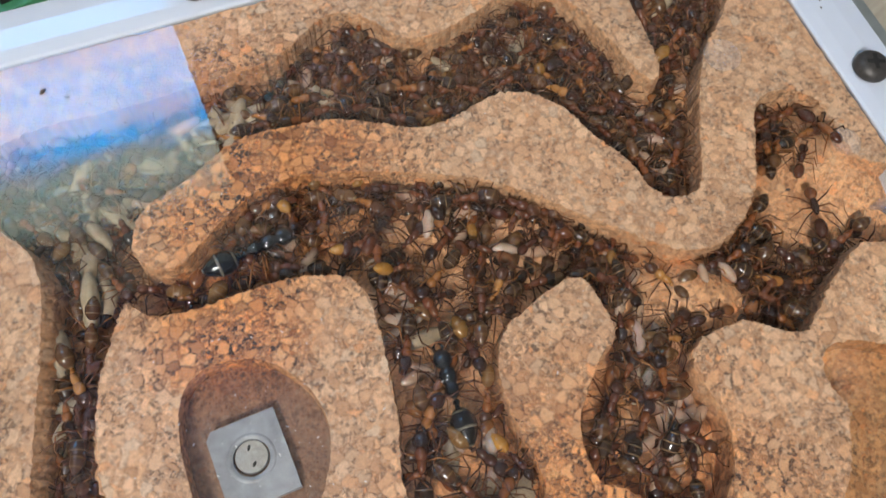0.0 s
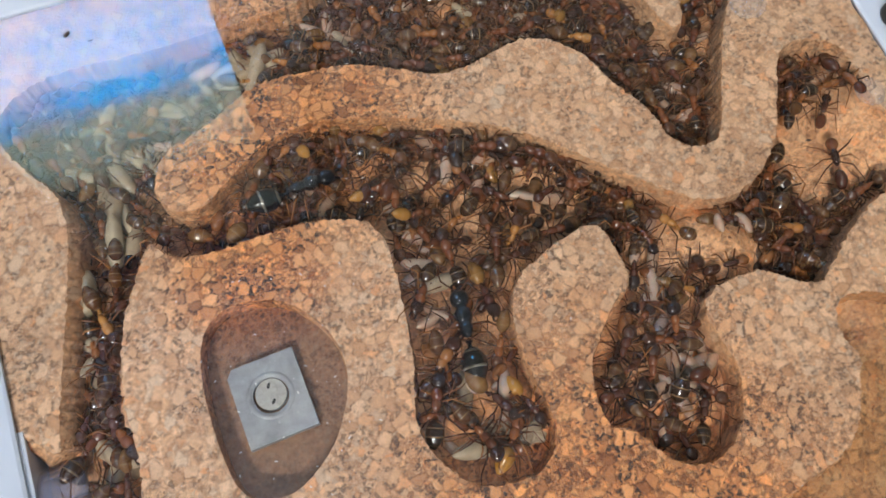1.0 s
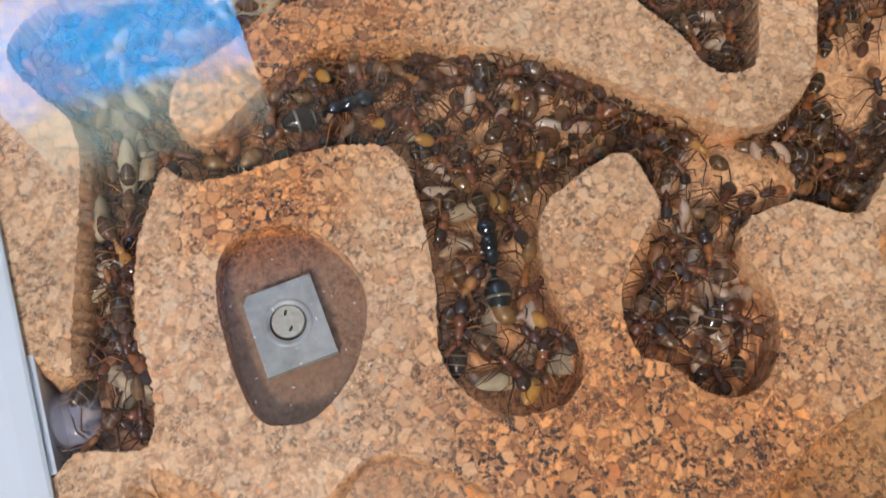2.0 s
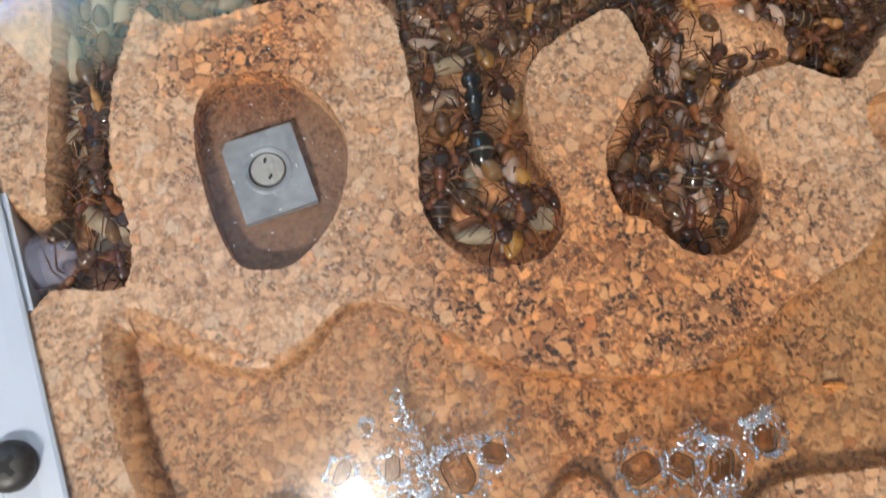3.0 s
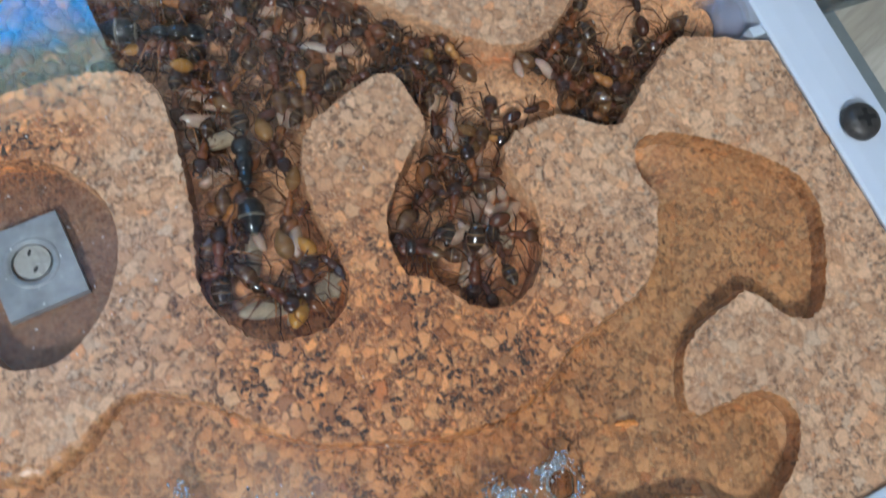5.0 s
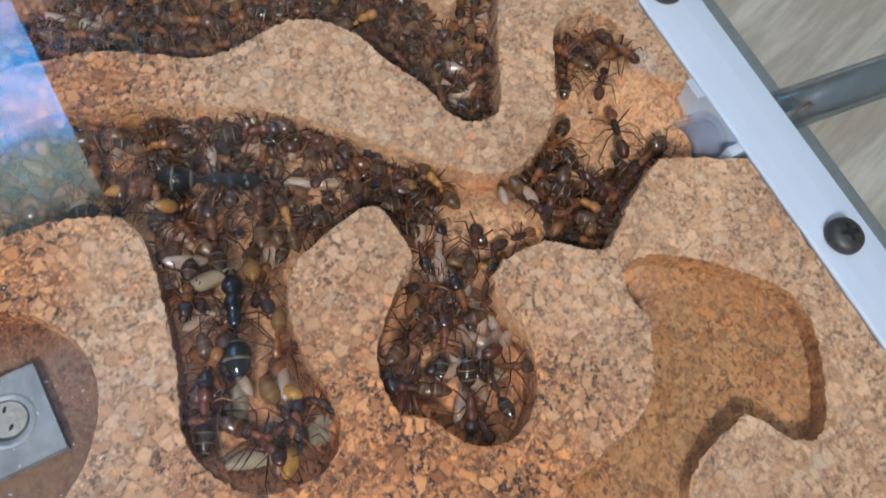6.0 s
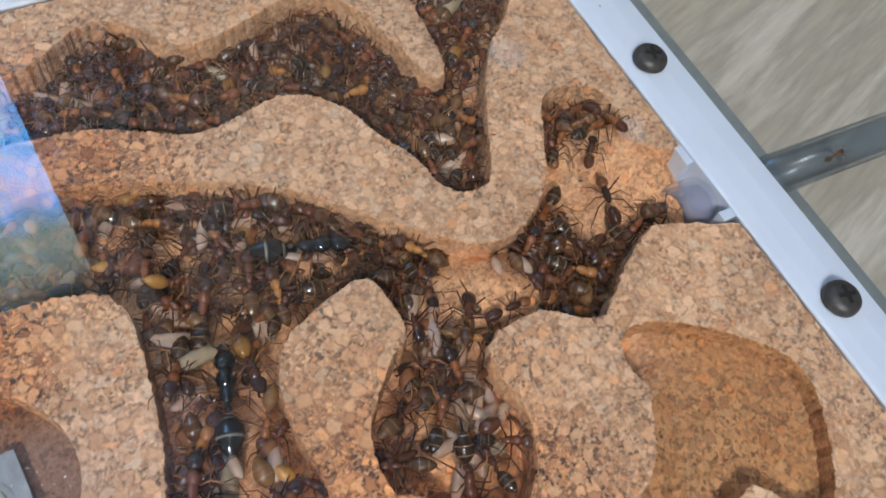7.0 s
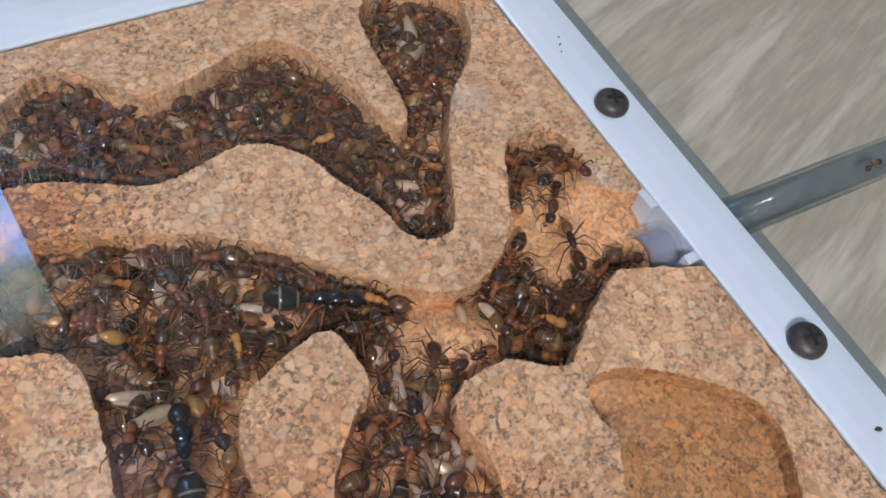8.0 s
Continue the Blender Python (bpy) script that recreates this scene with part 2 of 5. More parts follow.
ALLOY = plain("grey_alloy", (0.31, 0.315, 0.325), 0.42, 0.2, 320.0, 0.3, 0.0001)
ALLOY_PALE = plain("pale_plaster", (0.42, 0.40, 0.36), 0.8, 0.0, 1200.0, 0.2, 0.0002)
GLASS = clear_material("pane_glass", (0.97, 0.98, 0.98), 1.5, 0.0, 1.0, 0.016)
TUBE = clear_material("clear_plastic", (0.82, 0.87, 0.92), 1.45, 0.16, 0.9)
SIDE_GLASS = clear_material("tinted_glass", (0.40, 0.30, 0.22))


def bubble_material(name, ior, tint):
    """The skin of an air bubble in water (index under 1: the rim mirrors), or the glint crescent added in it."""
    m, nt, bsdf = node_material(name)
    nt.nodes.remove(bsdf)
    g = add(nt, "ShaderNodeBsdfGlass", IOR=ior, Roughness=0.02)
    g.inputs[0].default_value = (*tint, 1)
    nt.links.new(g.outputs[0], nt.nodes["Material Output"].inputs[0])
    return m


BUBBLE = bubble_material("bubble_skin", 0.72, (0.74, 0.69, 0.63))
LENS = bubble_material("glint_crescent", 1.4, (0.95, 0.93, 0.9))
FROST = plain("frosted_plastic", (0.42, 0.42, 0.56), 0.12, 0.0, 200.0, 0.15)
FROST.node_tree.nodes["Principled BSDF"].inputs["Alpha"].default_value = 0.32
WOOD = wood_material("laminate")
PLASTER = plain("wall_plaster", (0.34, 0.33, 0.31), 0.9, 0.0, 30.0, 0.06)
HEAD = random_tone("head_chitin", [(0.0, (0.022, 0.010, 0.008)), (0.6, (0.055, 0.020, 0.012)), (1.0, (0.11, 0.042, 0.016))], 0.18, 900.0, 0.9)
THORAX = random_tone("thorax_chitin", [(0.0, (0.055, 0.017, 0.010)), (0.4, (0.12, 0.034, 0.012)), (0.8, (0.21, 0.064, 0.017)), (0.95, (0.33, 0.125, 0.028)), (1.0, (0.42, 0.19, 0.05))], 0.26, 900.0, 0.5)
LEG = random_tone("leg_chitin", [(0.0, (0.05, 0.018, 0.011)), (0.6, (0.13, 0.045, 0.017)), (1.0, (0.34, 0.14, 0.04))], 0.25)
GASTER = banded("gaster_plates", [(0.0, (0.022, 0.011, 0.007)), (0.35, (0.045, 0.020, 0.010)), (0.62, (0.080, 0.033, 0.013)), (0.84, (0.115, 0.050, 0.018)), (0.95, (0.18, 0.088, 0.028)), (1.0, (0.44, 0.20, 0.03))], (0.36, 0.23, 0.11), 0.00118, 0.05)
QUEEN = plain("queen_chitin", (0.003, 0.004, 0.007), 0.12, 0.0, 600.0, 0.3, 0.0, 0.0)
QUEEN.node_tree.nodes["Principled BSDF"].inputs["IOR"].default_value = 1.9
QUEEN_GASTER = banded("queen_plates", [(0.0, (0.006, 0.006, 0.007)), (1.0, (0.010, 0.009, 0.009))], (0.30, 0.26, 0.19), 0.0019, 0.06)
LARVA = random_tone("larva_skin", [(0.0, (0.46, 0.28, 0.18)), (0.5, (0.55, 0.40, 0.31)), (1.0, (0.50, 0.31, 0.20))], 0.16, 500.0, 0.9, 0.7)
COCOON = random_tone("cocoon_silk", [(0.0, (0.36, 0.26, 0.16)), (0.6, (0.44, 0.35, 0.23)), (1.0, (0.42, 0.30, 0.18))], 0.5, 700.0, 0.15, 0.15)
CROWD_BODY = random_tone("crowd_chitin", [(0.0, (0.025, 0.011, 0.008)), (0.4, (0.08, 0.023, 0.010)), (0.75, (0.17, 0.052, 0.017)), (1.0, (0.30, 0.12, 0.035))], 0.22, 900.0, 0.6, crowd=True)
PULP = plain("pale_pulp", (0.32, 0.23, 0.14), 0.7, 0.0, 500.0, 0.2, 0.0004)
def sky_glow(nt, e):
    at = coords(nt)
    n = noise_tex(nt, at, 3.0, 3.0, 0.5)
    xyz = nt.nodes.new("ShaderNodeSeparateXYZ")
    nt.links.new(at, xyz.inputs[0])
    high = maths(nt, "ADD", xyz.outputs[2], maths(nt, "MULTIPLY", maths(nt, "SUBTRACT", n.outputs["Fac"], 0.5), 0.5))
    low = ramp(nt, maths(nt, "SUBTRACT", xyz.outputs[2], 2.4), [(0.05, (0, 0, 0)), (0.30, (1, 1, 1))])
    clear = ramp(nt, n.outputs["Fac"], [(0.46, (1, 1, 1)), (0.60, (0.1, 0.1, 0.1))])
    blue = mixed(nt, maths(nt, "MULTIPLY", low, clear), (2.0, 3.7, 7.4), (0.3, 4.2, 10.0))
    # A grey-green glow is added above the sky; it is no part of it.
    above_sky = ramp(nt, maths(nt, "SUBTRACT", high, 2.72), [(0.40, (0, 0, 0)), (0.60, (1, 1, 1))])
    added_glow = ramp(nt, maths(nt, "SUBTRACT", high, 3.0), [(0.45, (2.2, 2.8, 2.4)), (0.95, (0.25, 0.3, 0.28))])
    nt.links.new(mixed(nt, above_sky, blue, added_glow), e.inputs[0])
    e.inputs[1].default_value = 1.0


def lamp_glow(nt, e):
    e.inputs[0].default_value, e.inputs[1].default_value = (1.0, 0.96, 0.9, 1), 640.0


SKYGLOW, LAMPGLOW = glow_material("sky_and_glow_backdrop", sky_glow), glow_material("lamp_diffuser", lamp_glow)
GLUE = plain("dried_glue", (0.62, 0.62, 0.62), 0.35, 0.0, 500.0, 0.1)
GLUE.node_tree.nodes["Principled BSDF"].inputs["Alpha"].default_value = 0.22
# grey of the plate that paints the frame's shadow on the table
SHADOW_GREY = plain("shadow_grey", (0.17, 0.19, 0.19), 0.3, 0.0, 200.0, 0.1)
FRAME_DARK = plain("dark_reveal_lining", (0.02, 0.021, 0.023), 0.7, 0.0, 80.0, 0.1)
ORANGE = plain("orange_cork", (0.72, 0.27, 0.06), 0.6, 0.0, 1500.0, 0.35, 0.0003)
GREEN = plain("green_board", (0.05, 0.22, 0.10), 0.4, 0.0, 300.0, 0.3)

MM = 0.001


# ---- mesh helpers ----
def part(name, bm, material, parent=None, label="", smooth=True):
    """Links a bmesh as one mesh object, under its thing if there is one."""
    data = bpy.data.meshes.new(name)
    bm.normal_update()
    bm.to_mesh(data)
    bm.free()
    data.materials.append(material)
    if smooth:
        data.shade_smooth()
    ob = new(name, data)
    if parent:
        ob.parent = parent
    if label:
        tagged(ob, label)
    return ob


def thing(name, m=None):
    ob = new(name)
    ob.empty_display_size = 0.002
    if m:
        ob.matrix_world = m
    return ob


def ball(bm, centre, radii, turn=(0, 0, 0), u=14, v=9, squeeze=0.0):
    m = pose(*centre, *turn) @ Matrix.Diagonal((*radii, 1))
    made = bmesh.ops.create_uvsphere(bm, u_segments=u, v_segments=v, radius=1, matrix=Matrix.Rotation(radians(90), 4, "Y"))["verts"]
    for q in made:
        c = q.co.copy()
        c.y *= 1 - squeeze * c.x
        c.z *= 1 - squeeze * c.x
        q.co = m @ c
    return made


def limb(bm, points, radii, sides=6):
    """A tapered tube along points."""
    rings = []
    for i, p in enumerate(points):
        a, b = Vector(points[max(0, i - 1)]), Vector(points[min(len(points) - 1, i + 1)])
        q = (b - a).to_track_quat("Z", "Y")
        rings.append([bm.verts.new(Vector(p) + q @ Vector((radii[i] * math.cos(k * math.tau / sides), radii[i] * math.sin(k * math.tau / sides), 0))) for k in range(sides)])
    for a, b in zip(rings, rings[1:]):
        for k in range(sides):
            bm.faces.new((a[k], a[(k + 1) % sides], b[(k + 1) % sides], b[k]))
    bm.faces.new(rings[0][::-1])
    bm.faces.new(rings[-1])


def cylinder(bm, centre, r1, r2, depth, seg=32, turn=(0, 0, 0)):
    return bmesh.ops.create_cone(bm, cap_ends=True, segments=seg, radius1=r1, radius2=r2, depth=depth, matrix=pose(*centre, *turn))["verts"]


def block(bm, lo, hi, bevel=0.0):
    made = bmesh.ops.create_cube(bm, size=1.0, matrix=Matrix.Translation([(a + b) / 2 for a, b in zip(lo, hi)]) @ Matrix.Diagonal((*[b - a for a, b in zip(lo, hi)], 1)))["verts"]
    if bevel:
        edges = list({e for v in made for e in v.link_edges})
        bmesh.ops.bevel(bm, geom=edges, offset=bevel, segments=2, profile=0.7, affect="EDGES")


def flowing(points, step=0.36, closed=False):
    """A smooth curve through control points (millimetres), as evenly spaced points."""
    out, n = [], len(points)
    for i in range(n if closed else n - 1):
        p = [Vector(points[(i + k) % n] if closed else points[min(max(i + k, 0), n - 1)]) for k in (-1, 0, 1, 2)]
        count = max(1, round((p[2] - p[1]).length / step))
        for k in range(count):
            t = k / count
            out.append(0.5 * (2 * p[1] + (p[2] - p[0]) * t + (2 * p[0] - 5 * p[1] + 4 * p[2] - p[3]) * t * t + (3 * p[1] - p[0] - 3 * p[2] + p[3]) * t ** 3))
    return out if closed else out + [Vector(points[-1])]


def straight(a, b, step=1.5):
    a, b = Vector(a), Vector(b)
    count = max(1, round((b - a).length / step))
    return [a.lerp(b, k / count) for k in range(count)]


def inside(x, y, loop):
    hit, j = False, len(loop) - 1
    for i in range(len(loop)):
        (xi, yi), (xj, yj) = loop[i], loop[j]
        if (yi > y) != (yj > y) and x < (xj - xi) * (y - yi) / (yj - yi) + xi:
            hit = not hit
        j = i
    return hit


def area(loop):
    return sum(a[0] * b[1] - b[0] * a[1] for a, b in zip(loop, loop[1:] + loop[:1])) / 2


def crumbled(loop, amount):
    """The loop with a crumbly edge, counter-clockwise, and its normals, which point to its outside."""
    loop = [Vector(p) for p in (loop if area(loop) > 0 else loop[::-1])]
    n = len(loop)
    out, normals = [], []
    for i in range(n):
        d = (loop[(i + 1) % n] - loop[i - 1]).normalized()
        nv = Vector((d.y, -d.x))
        s = noise.noise((loop[i].x * 0.8, loop[i].y * 0.8, 3.0)) * 0.5 + noise.noise((loop[i].x * 1.7, loop[i].y * 1.7, 7.0)) * 0.7 + noise.noise((loop[i].x * 3.7, loop[i].y * 3.7, 9.0)) * 0.5
        if loop[i].x in (LEFT, RIGHT) or loop[i].y in (TOP, BOTTOM):
            s = 0.5 / amount
        out.append(loop[i] + nv * s * amount)
        normals.append(nv)
    return out, normals


def cut_wall(bm, loop, normals, into, levels):
    """Wall rings below an edge; into: +1 when the hollow lies outside the loop, -1 inside it. levels: (depth, reach) in millimetres."""
    rings = []
    for z, reach in levels:
        ring = []
        for p, nv in zip(loop, normals):
            w = noise.noise((p.x * 0.5, p.y * 0.5, z * 0.5)) * 0.7 + noise.noise((p.x * 1.7, p.y * 1.7, z * 1.4)) * 0.35
            far = reach(p) if callable(reach) else reach
            q = p + nv * into * (far + 0.8 * w * min(far, 0.6))
            ring.append(bm.verts.new((q.x * MM, q.y * MM, z * MM)))
        rings.append(ring)
    n = len(loop)
    for a, b in zip(rings, rings[1:]):
        for i in range(n):
            j = (i + 1) % n
            bm.faces.new((a[i], b[i], b[j], a[j]) if into > 0 else (a[i], a[j], b[j], b[i]))


def lid(bm, loops, z):
    """A flat face with holes at height z (millimetres)."""
    from mathutils.geometry import tessellate_polygon
    flat = [Vector((p.x, p.y, 0)) for loop in loops for p in loop]
    verts = [bm.verts.new((p.x * MM, p.y * MM, z * MM)) for p in flat]
    for tri in tessellate_polygon([[Vector((p.x, p.y, 0)) for p in loop] for loop in loops]):
        a, b, c = (flat[i] for i in tri)
        if (b - a).cross(c - a).z < 0:
            tri = tri[::-1]
        try:
            bm.faces.new([verts[i] for i in tri])
        except ValueError:
            pass


# ---- plan of the nest, millimetres ----
LEFT, RIGHT, TOP, BOTTOM = -95.0, 62.2, 80.6, -77.2
RIDGE_SOUTH = [(62.2, 9.8), (58.0, 11.8), (55.5, 15.5), (55.8, 23.0), (54.3, 28.2), (48.1, 30.9), (44.3, 29.5), (41.5, 25.7), (37.3, 18.0), (34.2, 13.6),
               (29.8, 9.9), (24.4, 7.6), (19.0, 7.9), (13.6, 11.4), (3.4, 21.1), (-6.0, 30.2), (-13.6, 34.7), (-24.0, 39.3), (-34.0, 42.6),
               (-41.3, 43.7), (-47.5, 42.6), (-53.3, 39.3), (-57.9, 36.4), (-61.5, 34.6), (-65.5, 36.2), (-67.0, 40.0)]
RIDGE_NORTH = [(-67.0, 40.0), (-64.4, 45.6), (-55.8, 49.1), (-48.0, 52.9), (-43.7, 53.9), (-37.9, 53.4), (-29.5, 52.2), (-21.6, 48.6), (-16.4, 45.8),
               (-11.0, 45.2), (-5.0, 46.4), (0.4, 47.3), (4.9, 45.9), (8.5, 42.7), (11.0, 39.0), (12.4, 34.6), (16.4, 27.0), (17.5, 21.3), (19.9, 18.2),
               (24.2, 17.3), (27.3, 19.8), (31.8, 28.4), (37.5, 38.4), (43.0, 45.0), (48.5, 49.6), (53.2, 55.8), (55.8, 64.0)]
GALLERY_NORTH = [(55.8, 64.0), (52.9, 69.7), (45.1, 72.4), (38.6, 72.0), (34.4, 68.0), (32.8, 61.0), (31.9, 49.5), (31.0, 43.3), (28.7, 40.6), (26.6, 43.6),
                 (25.2, 50.5), (22.6, 59.5), (17.0, 67.3), (9.1, 67.2), (-3.8, 63.6), (-11.5, 64.6), (-15.5, 70.0), (-19.5, 73.2), (-24.1, 73.4),
                 (-30.6, 69.9), (-36.5, 67.4), (-46.0, 67.0), (-60.0, 66.3), (-76.0, 67.0), (-85.0, 64.5), (-89.0, 58.5), (-85.8, 50.3), (-82.6, 45.6),
                 (-81.6, 40.5), (-82.7, 32.6), (-87.0, 15.9), (-89.0, 8.5), (-90.3, 4.2), (-95.0, 9.6)]
PORT_SHORE = [(47.8, -1.2), (44.4, -2.2), (38.4, -5.5), (32.6, -9.5), (29.3, -11.3), (25.0, -9.2), (21.3, -6.3), (14.8, -6.0), (11.3, -7.2), (9.5, -9.2),
              (9.8, -14.0), (10.3, -18.5), (9.0, -23.0), (6.6, -27.2), (2.7, -30.0), (-1.4, -30.5), (-5.4, -28.4), (-9.0, -22.8), (-12.2, -20.3), (-12.7, -17.0),
              (-11.5, -11.2), (-7.6, -6.6), (-3.2, -2.6), (0.2, -0.2), (-0.1, 7.4), (-1.4, 10.2), (-5.6, 10.2), (-15.1, 6.9), (-18.2, 4.0), (-20.0, -0.2)]
BLOCK_SHORE = [(-20.0, -0.2), (-20.5, -6.5), (-20.0, -13.8), (-20.4, -18.2), (-22.6, -21.6), (-26.8, -23.1), (-32.1, -22.4), (-36.3, -19.6), (-39.5, -13.0),
               (-39.3, -8.3), (-36.4, 2.2), (-34.6, 16.8), (-35.3, 21.6), (-38.0, 24.3), (-46.7, 26.5), (-62.0, 26.7), (-67.6, 28.3), (-70.2, 31.3),
               (-72.4, 28.0), (-77.2, 18.9), (-79.5, 8.0), (-79.4, 0.0), (-80.1, -5.4), (-82.0, -9.0), (-85.2, -8.7), (-91.0, -6.7), (-95.0, -8.9)]
OVAL = [(-68.2, 4.5), (-66.0, 13.8), (-60.5, 17.0), (-53.0, 15.0), (-47.9, 8.5), (-47.1, 0.8), (-51.2, -7.4), (-57.5, -12.3), (-62.5, -12.9), (-67.2, -9.3)]
POOL_NORTH = [(-86.0, -41.0), (-87.8, -31.0), (-87.7, -22.0), (-86.4, -14.6), (-83.6, -12.2), (-80.0, -13.2), (-72.6, -20.1), (-66.5, -24.4), (-60.0, -23.2),
              (-54.9, -20.9), (-50.0, -21.5), (-44.2, -25.8), (-37.4, -33.3), (-31.5, -37.5), (-18.4, -42.7), (-9.0, -44.5), (-0.8, -42.9), (7.0, -39.3),
              (18.5, -36.7), (23.8, -33.2), (27.7, -26.9), (29.3, -24.6), (28.4, -21.0), (29.0, -17.2), (31.4, -15.0), (36.0, -15.4), (42.5, -19.2),
              (50.0, -25.8), (54.0, -31.5), (53.6, -37.5)]
POOL_SOUTH = [(53.6, -37.5), (49.0, -46.0), (45.0, -50.6), (41.6, -51.2), (38.4, -48.8), (35.3, -43.8), (31.5, -43.9), (22.5, -46.4), (18.0, -51.8), (17.5, -56.0),
              (22.5, -56.5), (29.0, -57.5), (32.2, -62.0), (29.5, -67.5), (22.5, -71.6), (17.2, -71.4), (12.0, -66.2), (4.0, -64.0), (-6.0, -62.6), (-16.0, -66.5),
              (-24.0, -68.5), (-28.8, -63.0), (-28.7, -55.6), (-31.2, -52.9), (-36.0, -54.8), (-44.0, -61.5), (-53.0, -66.5), (-63.0, -61.5), (-67.5, -51.0),
              (-70.5, -45.0), (-75.0, -49.0), (-82.0, -47.5)]

north_loop = (straight((LEFT, TOP), (RIGHT, TOP)) + straight((RIGHT, TOP), RIDGE_SOUTH[0]) + flowing(RIDGE_SOUTH)[:-1] + flowing(RIDGE_NORTH)[:-1]
              + flowing(GALLERY_NORTH)[:-1] + straight(GALLERY_NORTH[-1], (LEFT, TOP)))
south_loop = (straight((RIGHT, BOTTOM), (RIGHT, -7.4)) + straight((RIGHT, -7.4), PORT_SHORE[0]) + flowing(PORT_SHORE)[:-1] + flowing(BLOCK_SHORE)[:-1]
              + straight(BLOCK_SHORE[-1], (LEFT, BOTTOM)) + straight((LEFT, BOTTOM), (RIGHT, BOTTOM)))
oval_loop = flowing(OVAL, closed=True)
pool_loop = flowing(POOL_NORTH + POOL_SOUTH[1:], closed=True)
DEEP, OVAL_DEEP, POOL_DEEP = -9.0, -4.0, -2.8


def free_room():
    """For each half millimetre of the plan the distance to the nearest gallery wall, 0 outside the galleries."""
    xs, ys = np.arange(LEFT, RIGHT, 0.5), np.arange(BOTTOM, TOP, 0.5)
    gx, gy = np.meshgrid(xs, ys, indexing="ij")
    free = np.ones(gx.shape, bool)
    for loop in (north_loop, south_loop):
        pts = np.array([(p.x, p.y) for p in loop])
        hit = np.zeros(gx.shape, bool)
        for (xi, yi), (xj, yj) in zip(pts, np.roll(pts, 1, 0)):
            if yi != yj:
                hit ^= ((yi > gy) != (yj > gy)) & (gx < (xj - xi) * (gy - yi) / (yj - yi) + xi)
        free &= ~hit
    edge = np.array([(p.x, p.y) for loop in (north_loop, south_loop) for p in loop[::2]])
    edge = edge.astype(np.float32)
    out = np.zeros(gx.shape)
    where = np.argwhere(free)
    for some in np.array_split(where, 40):
        p = np.stack([xs[some[:, 0]], ys[some[:, 1]]], 1).astype(np.float32)
        out[some[:, 0], some[:, 1]] = np.sqrt(((p[:, None] - edge[None]) ** 2).sum(2).min(1))
    return out


def covered(loop, xs, ys):
    """Which points of a grid lie in a loop."""
    gx, gy = np.meshgrid(xs, ys, indexing="ij")
    pts = np.array([(p.x, p.y) for p in loop])
    hit = np.zeros(gx.shape, bool)
    for (xi, yi), (xj, yj) in zip(pts, np.roll(pts, 1, 0)):
        if yi != yj:
            hit ^= ((yi > gy) != (yj > gy)) & (gx < (xj - xi) * (gy - yi) / (yj - yi) + xi)
    return hit


ROOM = free_room()


def in_gallery(x, y, margin):
    """Whether a disc of that radius lies in the open galleries."""
    i, j = int((x - LEFT) * 2), int((y - BOTTOM) * 2)
    return 0 <= i < ROOM.shape[0] and 0 <= j < ROOM.shape[1] and ROOM[i, j] > margin


MOUNDS = [(14.0, 3.5, 9.0, 5.5), (22.0, -1.0, 7.0, 4.5), (53.0, 19.0, 9.0, 5.5), (57.0, 10.0, 7.0, 4.5), (-20.0, 33.0, 8.0, 2.5), (-2.0, 23.0, 7.0, 3.0), (45.0, 8.0, 6.0, 2.0), (0.0, -16.0, 10.0, 4.8), (-28.0, -12.0, 10.0, 4.8), (-28.0, 6.0, 9.0, 2.4), (-12.0, 22.0, 11.0, 1.6), (-84.0, 22.0, 12.0, 2.2), (-86.0, 2.0, 7.0, 2.0), (-89.0, -2.0, 7.0, 2.6)]


def floor_height(x, y):
    """Height of the gallery floor, millimetres."""
    z = DEEP + 0.8 + 0.8 * noise.noise((x * 0.12, y * 0.12, 0.0)) + 0.3 * noise.noise((x * 0.6, y * 0.6, 5.0))
    return z + sum(h * math.exp(-((x - mx) ** 2 + (y - my) ** 2) / (r * r)) for mx, my, r, h in MOUNDS)


